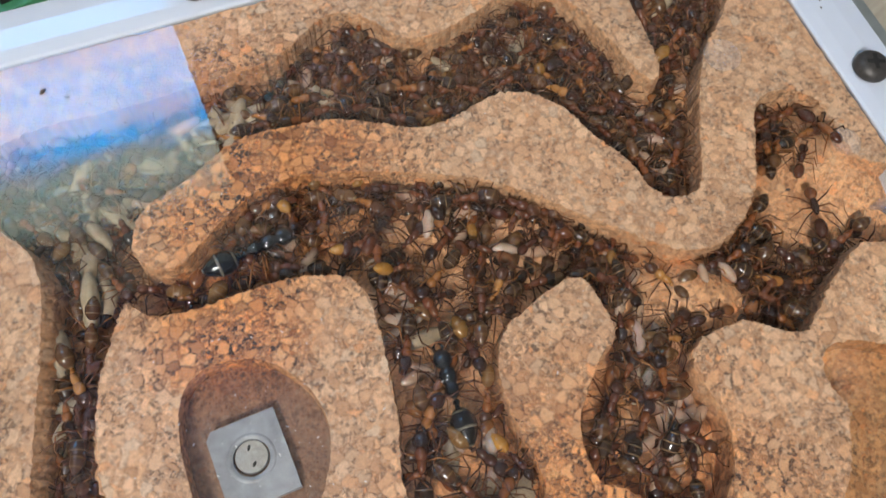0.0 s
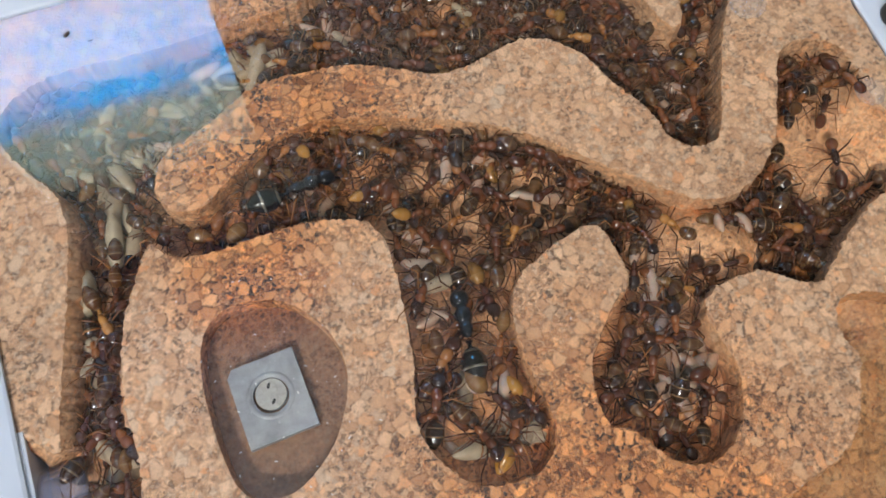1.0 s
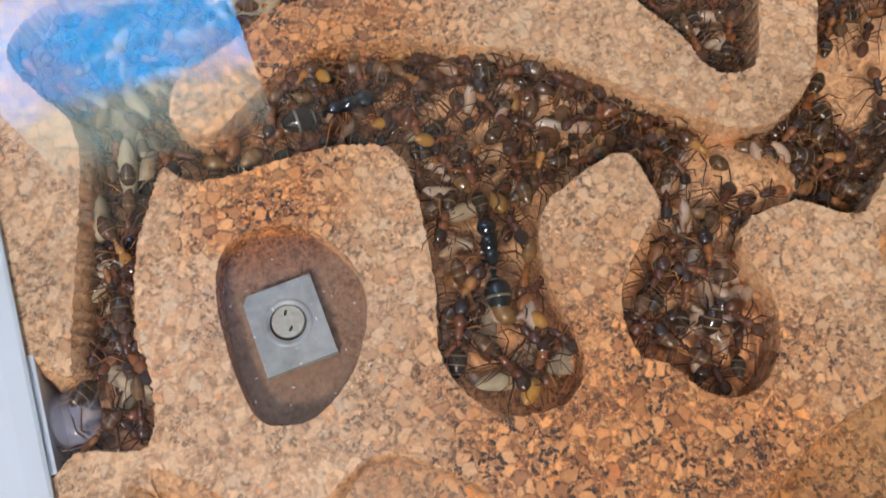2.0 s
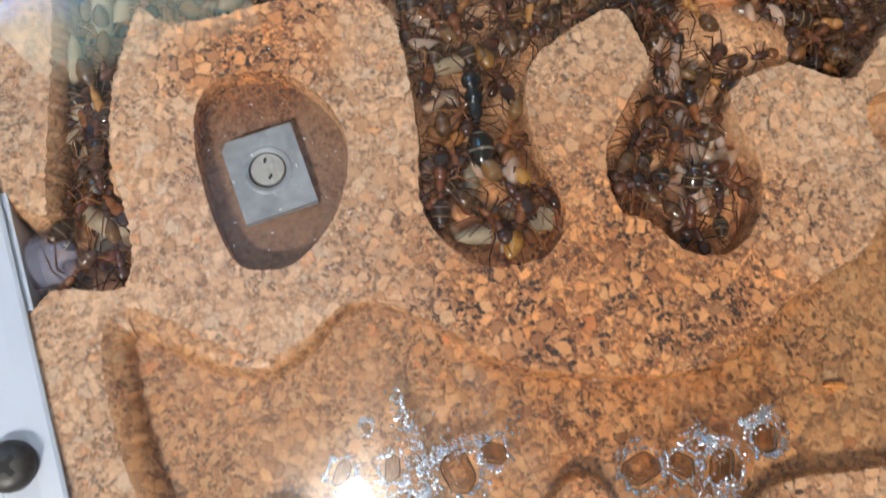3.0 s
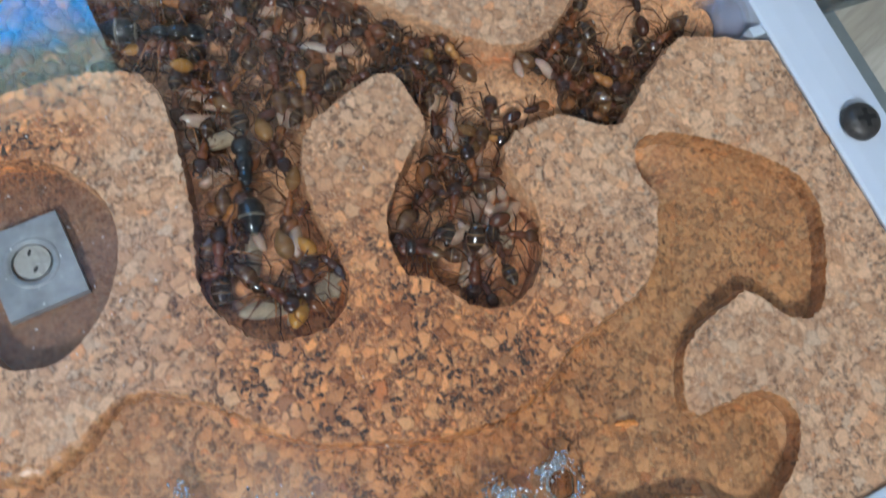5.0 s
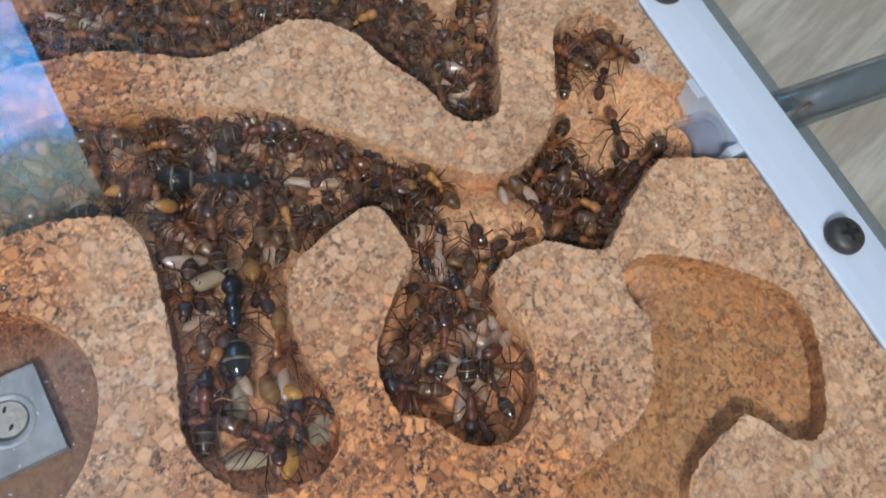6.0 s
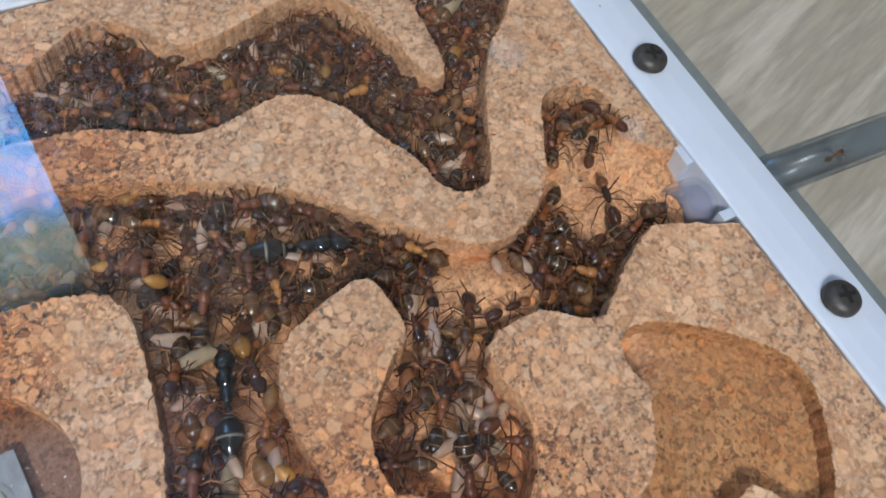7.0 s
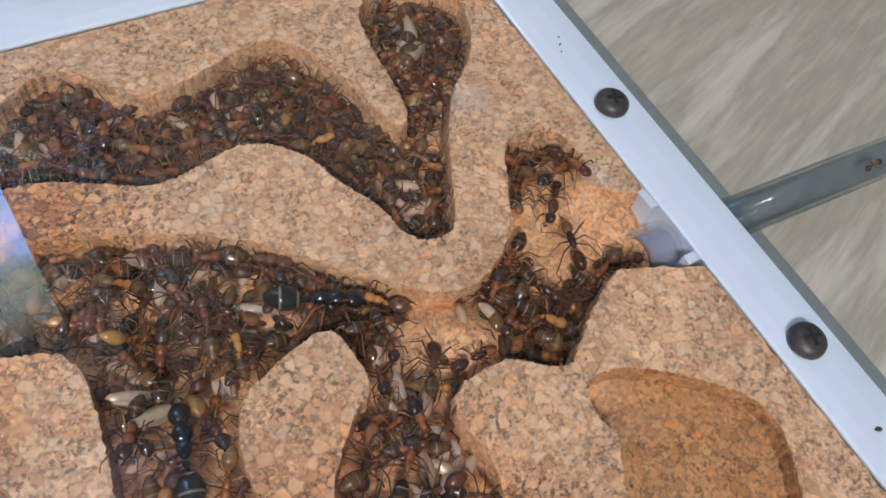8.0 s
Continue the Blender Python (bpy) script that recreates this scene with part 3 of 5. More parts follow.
# ---- the setting ----
def build_room():
    """Table top, walls, ceiling and two windows of the room, and a south window added for the key light."""
    bm = bmesh.new()
    block(bm, (-0.9, -0.9, TABLE_Z - 0.03), (1.1, 0.9, TABLE_Z), 0.002)
    tagged(part("table", bm, WOOD, smooth=False), "pale grey-beige wood-grain laminate table top", "table", kind="structure")
    bm = bmesh.new()
    block(bm, (-2.2, -1.4, -0.82), (1.9, 1.1, -0.78))
    tagged(part("floor", bm, WOOD, smooth=False), "pale laminate floor of the room below", "floor", kind="structure")
    bm = bmesh.new()
    block(bm, (-2.2, -1.4, 2.4), (1.9, 1.1, 2.45))
    tagged(part("ceiling", bm, PLASTER, smooth=False), "plain off-white plastered ceiling of the room", "ceiling", kind="structure")
    for name, spans in (
        ("wall_north", [((-2.2, 1.0, -0.78), (-0.66, 1.1, 2.4)), ((-0.055, 1.0, -0.78), (0.045, 1.1, 2.4)), ((0.125, 1.0, -0.78), (1.9, 1.1, 2.4)), ((0.045, 1.0, -0.78), (0.125, 1.1, 0.9)), ((0.045, 1.0, 2.36), (0.125, 1.1, 2.4)), ((-0.66, 1.0, -0.78), (-0.055, 1.1, 0.96)), ((-0.66, 1.0, 2.36), (-0.055, 1.1, 2.4))]),
        ("wall_south", [((-2.2, -1.4, -0.78), (-1.29, -1.3, 2.4)), ((-0.83, -1.4, -0.78), (1.9, -1.3, 2.4)), ((-1.29, -1.4, -0.78), (-0.83, -1.3, 1.38)), ((-1.29, -1.4, 1.94), (-0.83, -1.3, 2.4))]),
        ("wall_east", [((1.8, -1.3, -0.78), (1.9, 1.0, 2.4))]),
        ("wall_west", [((-2.2, -1.3, -0.78), (-2.1, 1.0, 2.4))]),
    ):
        bm = bmesh.new()
        for lo, hi in spans:
            block(bm, lo, hi)
        tagged(part(name, bm, PLASTER, smooth=False), "plain off-white plastered wall of the room", "wall", kind="structure")
    # the north window: frames, and behind it the sky with the glow added above
    # The window in the south wall is added, unseen, to hold the key light.
    for name, where, wx, hz in (("window_1", pose(-0.3575, 1.05, 0.96), 0.3025, 1.4), ("window_3", pose(0.085, 1.05, 0.9), 0.04, 1.46), ("window_2", pose(-1.06, -1.35, 1.38), 0.23, 0.56)):
        w = tagged(thing(name, where), "dark-framed window out of view in the plastered wall", "window", kind="structure")
        edge = min(0.02, wx * 0.15)
        # Deep dark frames are added over the reveal so it throws no blue light back.
        for lo, hi in (((-wx, -0.052, 0), (-wx + edge, 0.052, hz)), ((wx - edge, -0.052, 0), (wx, 0.052, hz)), ((-wx + edge, -0.052, 0), (wx - edge, 0.052, 0.02)), ((-wx + edge, -0.052, hz - 0.02), (wx - edge, 0.052, hz))):
            bm = bmesh.new()
            block(bm, lo, hi, 0.004)
            part("frame_lining", bm, FRAME_DARK, w, smooth=False)
        if name == "window_3":
            bm = bmesh.new()
            block(bm, (-wx + edge, -0.004, 0.02), (wx - edge, 0.004, hz - 0.02))
            part("pane", bm, SIDE_GLASS, w, "grey-tinted narrow pane", smooth=False).visible_shadow = False
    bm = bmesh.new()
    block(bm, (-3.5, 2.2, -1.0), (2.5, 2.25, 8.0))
    tagged(part("backdrop", bm, SKYGLOW, smooth=False), "bright blue sky with white clouds behind the window, a grey-green glow added above it", "sky", kind="structure")
    lamp = tagged(thing("ceiling_light", pose(-0.225, -0.155, 2.4)), "small round white ceiling light, switched on", "lamp")
    bm = bmesh.new()
    cylinder(bm, (0, 0, -0.0105), 0.062, 0.066, 0.02, 48)
    part("housing", bm, WHITE, lamp, smooth=False)
    bm = bmesh.new()
    cylinder(bm, (0, 0, -0.0225), 0.041, 0.044, 0.003, 48)
    part("diffuser", bm, LAMPGLOW, lamp, "glowing white diffuser", smooth=False)


build_room()


def build_nest():
    """The cork slab with its galleries, hollows and floors, on a base board."""
    nest = tagged(thing("ant_nest", pose(0, 0, 0)), "square pressed-cork ant nest slab with routed galleries on the table", "ant nest")
    def slope(reach):
        # the western gallery has a sloping outer wall
        return lambda p: reach * (1.0 + 5.0 * min(1.0, max(0.0, (-78.0 - p.x) / 3.0)) * min(1.0, max(0.0, (46.0 - p.y) / 6.0)) * (p.y > 4.5))
    deep = [(0.0, 0.0), (-0.15, 0.1), (-1.0, slope(0.2)), (-3.0, slope(0.3)), (-6.0, slope(0.4)), (DEEP - 1.6, slope(0.6))]
    north, n_norm = crumbled(north_loop, 0.5)
    south, s_norm = crumbled(south_loop, 0.5)
    oval, o_norm = crumbled(oval_loop, 0.15)
    pool, p_norm = crumbled(pool_loop, 0.5)
    for name, outer, norm, holes in (("north_slab", north, n_norm, []), ("south_slab", south, s_norm, [(oval, o_norm, OVAL_DEEP), (pool, p_norm, POOL_DEEP)])):
        bm = bmesh.new()
        lid(bm, [outer] + [h[0] for h in holes], 0.0)
        part(name, bm, CORK, nest, "flat-cut granulated cork with dark grit", smooth=False)
        bm = bmesh.new()
        cut_wall(bm, outer, norm, 1, deep)
        part(name.replace("slab", "gallery_wall"), bm, CORK_WALL, nest)
        for loop, nv, d in holes:
            bm = bmesh.new()
            # the wet hollow slopes gently in its western half
            def lean(share, gentle=d > -3.5):
                return lambda p: share * (1.0 + 4.0 * min(1.0, max(0.0, (25.0 - p.x) / 30.0)) + 17.0 * min(1.0, max(0.0, (-55.0 - p.x) / 18.0)) if gentle else 1.0)
            cut_wall(bm, loop, nv, -1, [(0.0, 0.0), (-0.2, lean(0.08)), (d * 0.5, lean(0.15)), (d - (4.4 if d > -3.5 else 0.6), lean(0.25))])
            part("pool_wall" if d > -3.5 else "oval_wall", bm, CORK_WET if d > -3.5 else CORK_WALL, nest)
    bm = bmesh.new()
    x0, y0, nx, ny = LEFT, BOTTOM, 158, 158
    grid = [[bm.verts.new(((x0 + i) * MM, (y0 + j) * MM, floor_height(x0 + i, y0 + j) * MM)) for i in range(nx)] for j in range(ny)]
    for j in range(ny - 1):
        for i in range(nx - 1):
            bm.faces.new((grid[j][i], grid[j][i + 1], grid[j + 1][i + 1], grid[j + 1][i]))
    part("gallery_floor", bm, CORK_FLOOR, nest, "damp brown cork floor")
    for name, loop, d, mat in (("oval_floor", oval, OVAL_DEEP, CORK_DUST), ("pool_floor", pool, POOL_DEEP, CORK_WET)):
        xs, ys = [p.x for p in loop], [p.y for p in loop]
        bm = bmesh.new()
        step = 0.7
        gx, gy = np.arange(min(xs) - step, max(xs) + 2 * step, step), np.arange(min(ys) - step, max(ys) + 2 * step, step)
        hit = covered(loop, gx, gy)
        for axis in (0, 1):
            hit = hit | np.roll(hit, 1, axis) | np.roll(hit, -1, axis)
        verts = {}
        for i, j in np.argwhere(hit).tolist():
            x, y = gx[i], gy[j]
            z = d - (1.0 * min(1.0, max(0.0, (x - 22.0) / 8.0)) if d > -3.5 else 0.0) - (2.6 * math.exp(-((x - 31.0) ** 2 + (y + 19.0) ** 2) / 30.0) if d > -3.5 else 0.0) + 0.25 * noise.noise((x * 0.3, y * 0.3, 1.0)) + 0.15 * noise.noise((x * 1.1, y * 1.1, 2.0))
            verts[i, j] = bm.verts.new((x * MM, y * MM, z * MM))
        for (i, j), v in verts.items():
            ring = [verts.get(k) for k in ((i + 1, j), (i + 1, j + 1), (i, j + 1))]
            if all(ring):
                bm.faces.new((v, *ring))
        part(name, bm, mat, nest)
    bm = bmesh.new()
    block(bm, (LEFT * MM, BOTTOM * MM, TABLE_Z + 0.0021), (RIGHT * MM, TOP * MM, (DEEP - 1.7) * MM))
    part("base_board", bm, BASE, nest, smooth=False)


def build_frame():
    """White lacquered metal edging with its screws, and the glass pane in it."""
    frame_thing = tagged(thing("nest_frame", pose(0, 0, 0)), "white lacquered metal frame screwed round the cork nest", "frame")
    cx, cy, hx, hy = (LEFT + RIGHT) / 2, (TOP + BOTTOM) / 2, (RIGHT - LEFT) / 2, (TOP - BOTTOM) / 2
    # section: reach outwards and height, millimetres
    section = [(1.6, -11.4), (1.6, 0.2), (0.0, 0.3), (0.05, 0.75), (0.5, 1.0), (3.0, 1.35), (7.3, 1.5), (7.6, 1.15), (9.2, 1.0), (9.4, 0.6), (10.9, 0.45), (11.1, 0.05), (12.7, -0.15), (13.3, -0.7), (13.5, -1.6), (13.5, -11.4)]
    for name, turn, half, reach in (("east_bar", 0, hy, hx), ("north_bar", 90, hx, hy), ("west_bar", 180, hy, hx), ("south_bar", 270, hx, hy)):
        bm = bmesh.new()
        rings = []
        for side in (-1, 1):
            rings.append([bm.verts.new(((reach + r) * MM, side * (half + r - 0.06) * MM, z * MM)) for r, z in section])
        for k in range(len(section) - 1):
            bm.faces.new((rings[0][k], rings[0][k + 1], rings[1][k + 1], rings[1][k]))
        bm.faces.new(rings[0])
        bm.faces.new(rings[1][::-1])
        bmesh.ops.recalc_face_normals(bm, faces=bm.faces[:])
        bmesh.ops.transform(bm, matrix=pose(cx * MM, cy * MM, 0, 0, 0, turn), verts=bm.verts[:])
        part(name, bm, WHITE, frame_thing, smooth=False)
    # An added dark plate draws the soft shadow band along the frame.
    bm = bmesh.new()
    block(bm, ((LEFT - 24.0) * MM, (BOTTOM - 15.0) * MM, TABLE_Z + 0.0001), ((RIGHT + 26.5) * MM, (TOP + 15.0) * MM, TABLE_Z + 0.0020), 0.0004)
    part("shadow_plate", bm, SHADOW_GREY, frame_thing, "dark grey plate added below the frame for its shadow on the table", smooth=False)
    for lo, hi in (((LEFT - 1.5, -8.4, -9.0), (LEFT + 0.8, 9.0, 0.15)),
                   ((RIGHT - 2.4, -5.9, -9.0), (RIGHT + 1.5, -4.0, 0.15)), ((RIGHT - 1.4, 6.4, -9.0), (RIGHT + 1.5, 10.4, 0.15)), ((RIGHT + 0.3, -4.0, -9.0), (RIGHT + 1.5, 6.4, 0.1))):
        bm = bmesh.new()
        block(bm, [c * MM for c in lo], [c * MM for c in hi], 0.2 * MM)
        part("port_insert", bm, WHITE, frame_thing, smooth=False)
    first = None
    for turn, reach, shift in ((0, hx + 5.2, -1.0), (90, hy + 5.6, 0.0), (180, hx + 5.6, 2.0), (270, hy + 5.6, 0.0)):
        for along in (shift - 27.5, shift + 27.5):
            m = pose(cx * MM, cy * MM, 0, 0, 0, turn) @ pose(reach * MM, along * MM, 1.55 * MM, 0, 0, random.uniform(0, 90))
            if first is None:
                first = tagged(thing("screw", m), "dark pan-head cross-recess screw in the white frame", "screw", "frame screws")
                bm = bmesh.new()
                profile = [(0.0, 2.45), (1.6, 2.4), (2.5, 2.1), (3.1, 1.5), (3.3, 0.8), (3.3, 0.25), (3.05, 0.0)]
                rings = [[bm.verts.new((r * MM * math.cos(k * math.tau / 40), r * MM * math.sin(k * math.tau / 40), z * MM)) for k in range(40)] for r, z in profile[1:]]
                tip = bm.verts.new((0, 0, profile[0][1] * MM))
                for k in range(40):
                    bm.faces.new((tip, rings[0][k], rings[0][(k + 1) % 40]))
                for a, b in zip(rings, rings[1:]):
                    for k in range(40):
                        bm.faces.new((a[k], b[k], b[(k + 1) % 40], a[(k + 1) % 40]))
                head = part("screw_head", bm, SCREW, first)
                bm = bmesh.new()
                for a in (0, 90):
                    block_verts = bmesh.ops.create_cube(bm, size=1, matrix=pose(0, 0, 2.42 * MM, 0, 0, a) @ Matrix.Diagonal((3.3 * MM, 0.75 * MM, 0.12 * MM, 1)))
                bmesh.ops.create_cone(bm, cap_ends=True, segments=12, radius1=0.75 * MM, radius2=0.75 * MM, depth=0.16 * MM, matrix=pose(0, 0, 2.42 * MM))
                part("cross_recess", bm, SCREW_DARK, head, "black cross-shaped drive", smooth=False)
            else:
                copy_thing(first, m)
    bm = bmesh.new()
    block(bm, (LEFT * MM + 0.0001, BOTTOM * MM + 0.0001, 0.0003), (RIGHT * MM - 0.0001, TOP * MM - 0.0001, 0.0007))
    pane = tagged(part("glass_cover", bm, GLASS, smooth=False), "clear glass sheet lying over the cork nest", "glass sheet")
    pane.visible_shadow = False


def build_plate():
    """A grey square plate with a round plug, in the oval hollow."""
    plate = tagged(thing("vent_plate", pose(-59.1 * MM, 1.7 * MM, (OVAL_DEEP + 0.1) * MM, 0, 0, 2.2)), "grey square alloy plate with a round plug in a hollow", "plate")
    bm = bmesh.new()
    hx, hy, top = 5.4, 6.4, 1.6
    outer = straight((-hx, -hy), (hx, -hy), 2) + straight((hx, -hy), (hx, hy), 2) + straight((hx, hy), (-hx + 1.0, hy), 2) + straight((-hx + 1.0, hy), (-hx, hy - 1.2), 2) + straight((-hx, hy - 1.2), (-hx, -hy), 2)
    ring = [Vector((2.75 * math.cos(k * math.tau / 40), 0.4 + 2.75 * math.sin(k * math.tau / 40))) for k in range(40)]
    lid(bm, [outer, ring], top)
    for loop, flip in ((outer, False), (ring, True)):
        lo = [bm.verts.new((p.x * MM, p.y * MM, (0 if not flip else 0.7) * MM)) for p in loop]
        hi = [bm.verts.new((p.x * MM, p.y * MM, top * MM)) for p in loop]
        for k in range(len(loop)):
            j = (k + 1) % len(loop)
            q = (lo[k], lo[j], hi[j], hi[k])
            bm.faces.new(q[::-1] if flip else q)
    part("plate_body", bm, ALLOY, plate, smooth=False)
    bm = bmesh.new()
    prof = [(2.9, 1.61), (3.1, 1.74), (3.5, 1.74), (3.7, 1.61)]
    rings = [[bm.verts.new((r * MM * math.cos(k * math.tau / 40), (0.4 + r * math.sin(k * math.tau / 40)) * MM, z * MM)) for k in range(40)] for r, z in prof]
    for a, b in zip(rings, rings[1:]):
        for k in range(40):
            bm.faces.new((a[k], b[k], b[(k + 1) % 40], a[(k + 1) % 40]))
    part("raised_ring", bm, ALLOY, plate)
    bm = bmesh.new()
    cylinder(bm, (0.05 * MM, 0.62 * MM, 1.0 * MM), 2.5 * MM, 2.4 * MM, 0.7 * MM)
    plug = part("plug", bm, ALLOY_PALE, plate, "pale round plug with two slots", smooth=False)
    for y, turn in ((2.0, 10), (-0.6, -4)):
        bm = bmesh.new()
        cylinder(bm, (0, 0, 0), 0.26 * MM, 0.26 * MM, 0.1 * MM, 10)
        bmesh.ops.transform(bm, matrix=pose(0.1 * MM, y * MM, 1.37 * MM, 0, 0, turn - 40) @ Matrix.Diagonal((0.9, 1.9, 1, 1)), verts=bm.verts[:])
        part("slot", bm, SCREW_DARK, plug, "dark slot", smooth=False)


def build_tube(x0, x1, y, z):
    """A clear tube that leads into the nest through the frame."""
    tube = tagged(thing("connecting_tube", pose(x0 * MM, y * MM, z * MM, 0, 2.2 if x1 > x0 else 0, -2.86 if x1 > x0 else 0)), "clear plastic tube leading out through the white frame", "tube", "nest tubes")
    bm = bmesh.new()
    n, length = 36, x1 - x0
    rings = []
    for r, x in ((4.2, 0), (4.2, length), (3.3, length), (3.3, 0)):
        rings.append([bm.verts.new((x * MM, r * MM * math.cos(k * math.tau / n), r * MM * math.sin(k * math.tau / n))) for k in range(n)])
    for a, b in zip(rings, rings[1:] + rings[:1]):
        for k in range(n):
            bm.faces.new((a[k], a[(k + 1) % n], b[(k + 1) % n], b[k]))
    bmesh.ops.recalc_face_normals(bm, faces=bm.faces[:])
    pipe = part("pipe", bm, TUBE, tube)
    pipe.visible_shadow = False
    bm = bmesh.new()
    nose = [(0.0, 3.4), (0.0, 3.9), (0.5, 4.5), (1.6, 4.9), (8.5, 5.0), (8.5, 3.6)]
    ringmesh = [[bm.verts.new((math.copysign(x, length) * MM, r * MM * math.cos(k * math.tau / n), r * MM * math.sin(k * math.tau / n))) for k in range(n)] for x, r in nose]
    for a, b in zip(ringmesh, ringmesh[1:] + ringmesh[:1]):
        for k in range(n):
            bm.faces.new((a[k], a[(k + 1) % n], b[(k + 1) % n], b[k]))
    bmesh.ops.recalc_face_normals(bm, faces=bm.faces[:])
    part("collar", bm, FROST, tube, "frosted bluish end collar").visible_shadow = False
    return tube


# ---- ants ----
def leg_points(side, root, knee, ankle, foot):
    return [(root[0] * MM, side * root[1] * MM, root[2] * MM), (knee[0] * MM, side * knee[1] * MM, knee[2] * MM),
            (ankle[0] * MM, side * ankle[1] * MM, ankle[2] * MM), (foot[0] * MM, side * foot[1] * MM, foot[2] * MM)]


def plates(bm, x, length, radius, z, sides=18):
    """A gaster of overlapping plates, from its waist at x back to its tip."""
    rings = []
    for i in range(21):
        t = i / 20
        r = radius * max(0.05, math.sin(math.pi * min(1.0, t * 0.93 + 0.04)) ** 0.62) * (1.0 - 0.05 * ((t * 4.0) % 1.0)) * (1.08 - 0.34 * t)
        rings.append([bm.verts.new((x - length * t, r * math.cos(k * math.tau / sides), z + 0.25 * radius * t + 0.93 * r * math.sin(k * math.tau / sides))) for k in range(sides)])
    for a, b in zip(rings, rings[1:]):
        for k in range(sides):
            bm.faces.new((a[k], a[(k + 1) % sides], b[(k + 1) % sides], b[k]))
    bm.faces.new(rings[0][::-1])
    bm.faces.new(rings[-1])
    bmesh.ops.recalc_face_normals(bm, faces=bm.faces[:])


def build_ant(m, label, category, body, head_mat, thorax_mat, leg_mat, gaster_mat, fat=1.0, stride=0.0, group=""):
    """An ant that faces +x, its feet at z = 0. body: length factor of the trunk."""
    ant = tagged(thing("ant", m), label, category, group)
    bm = bmesh.new()
    ball(bm, (3.75 * body * MM, 0, 2.0 * MM), (1.2 * MM, 1.08 * MM, 0.8 * MM), (0, 14, 0), 16, 10, 0.16)
    for side in (-1, 1):
        ball(bm, ((3.85 * body) * MM, side * 0.82 * MM, 2.3 * MM), (0.22 * MM, 0.14 * MM, 0.2 * MM), (0, 0, 0), 8, 6)
        limb(bm, [(4.6 * body * MM, side * 0.45 * MM, 1.6 * MM), (5.15 * body * MM, side * 0.5 * MM, 1.45 * MM), (5.45 * body * MM, side * 0.12 * MM, 1.4 * MM)], [0.2 * MM, 0.17 * MM, 0.05 * MM], 6)
    part("head", bm, head_mat, ant)
    bm = bmesh.new()
    ball(bm, (1.95 * body * MM, 0, 2.15 * MM), (1.0 * body * MM, 0.78 * fat * MM, 0.8 * MM), (0, -10, 0), 14, 9)
    ball(bm, (0.75 * body * MM, 0, 2.15 * MM), (1.05 * body * MM, 0.6 * fat * MM, 0.66 * MM), (0, 8, 0), 14, 9)
    ball(bm, (2.75 * body * MM, 0, 2.05 * MM), (0.4 * MM, 0.36 * MM, 0.36 * MM), (0, 0, 0), 8, 6)
    ball(bm, (-0.55 * body * MM, 0, 1.75 * MM), (0.3 * MM, 0.42 * MM, 0.62 * MM), (0, 8, 0), 8, 6)
    ball(bm, (-1.0 * body * MM, 0, 1.6 * MM), (0.4 * MM, 0.28 * MM, 0.28 * MM), (0, 0, 0), 8, 6)
    part("thorax", bm, thorax_mat, ant)
    bm = bmesh.new()
    plates(bm, -1.15 * body * MM, 3.7 * body * MM, 1.28 * fat * MM, 1.8 * MM)
    part("gaster", bm, gaster_mat, ant)
    sets = [((1.9, 0.5, 1.6), (2.9 + stride, 2.0, 2.9), (3.8 + stride, 3.1, 0.9), (4.9 + stride, 3.7, 0.08)),
            ((1.2, 0.5, 1.5), (1.0 - stride, 2.4, 3.0), (0.6 - stride, 3.9, 0.9), (0.3 - stride, 4.9, 0.08)),
            ((0.5, 0.45, 1.5), (-0.6 + stride, 2.2, 3.1), (-2.0 + stride, 3.7, 1.0), (-3.2 + stride, 4.7, 0.08))]
    for side in (-1, 1):
        for k, (root, knee, ankle, foot) in enumerate(sets):
            bm = bmesh.new()
            limb(bm, leg_points(side, root, knee, ankle, foot), [0.14 * MM, 0.13 * MM, 0.08 * MM, 0.04 * MM], 5)
            part("leg", bm, leg_mat, ant)
        bm = bmesh.new()
        limb(bm, [(4.5 * body * MM, side * 0.4 * MM, 2.3 * MM), ((5.3 + stride) * body * MM, side * 1.7 * MM, 3.0 * MM), (6.6 * body * MM, side * (1.9 - stride) * MM, 2.2 * MM), (7.4 * body * MM, side * (1.5 - stride) * MM, 1.6 * MM)], [0.1 * MM, 0.1 * MM, 0.09 * MM, 0.07 * MM], 5)
        part("antenna", bm, leg_mat, ant)
    return ant


MOVERS = []


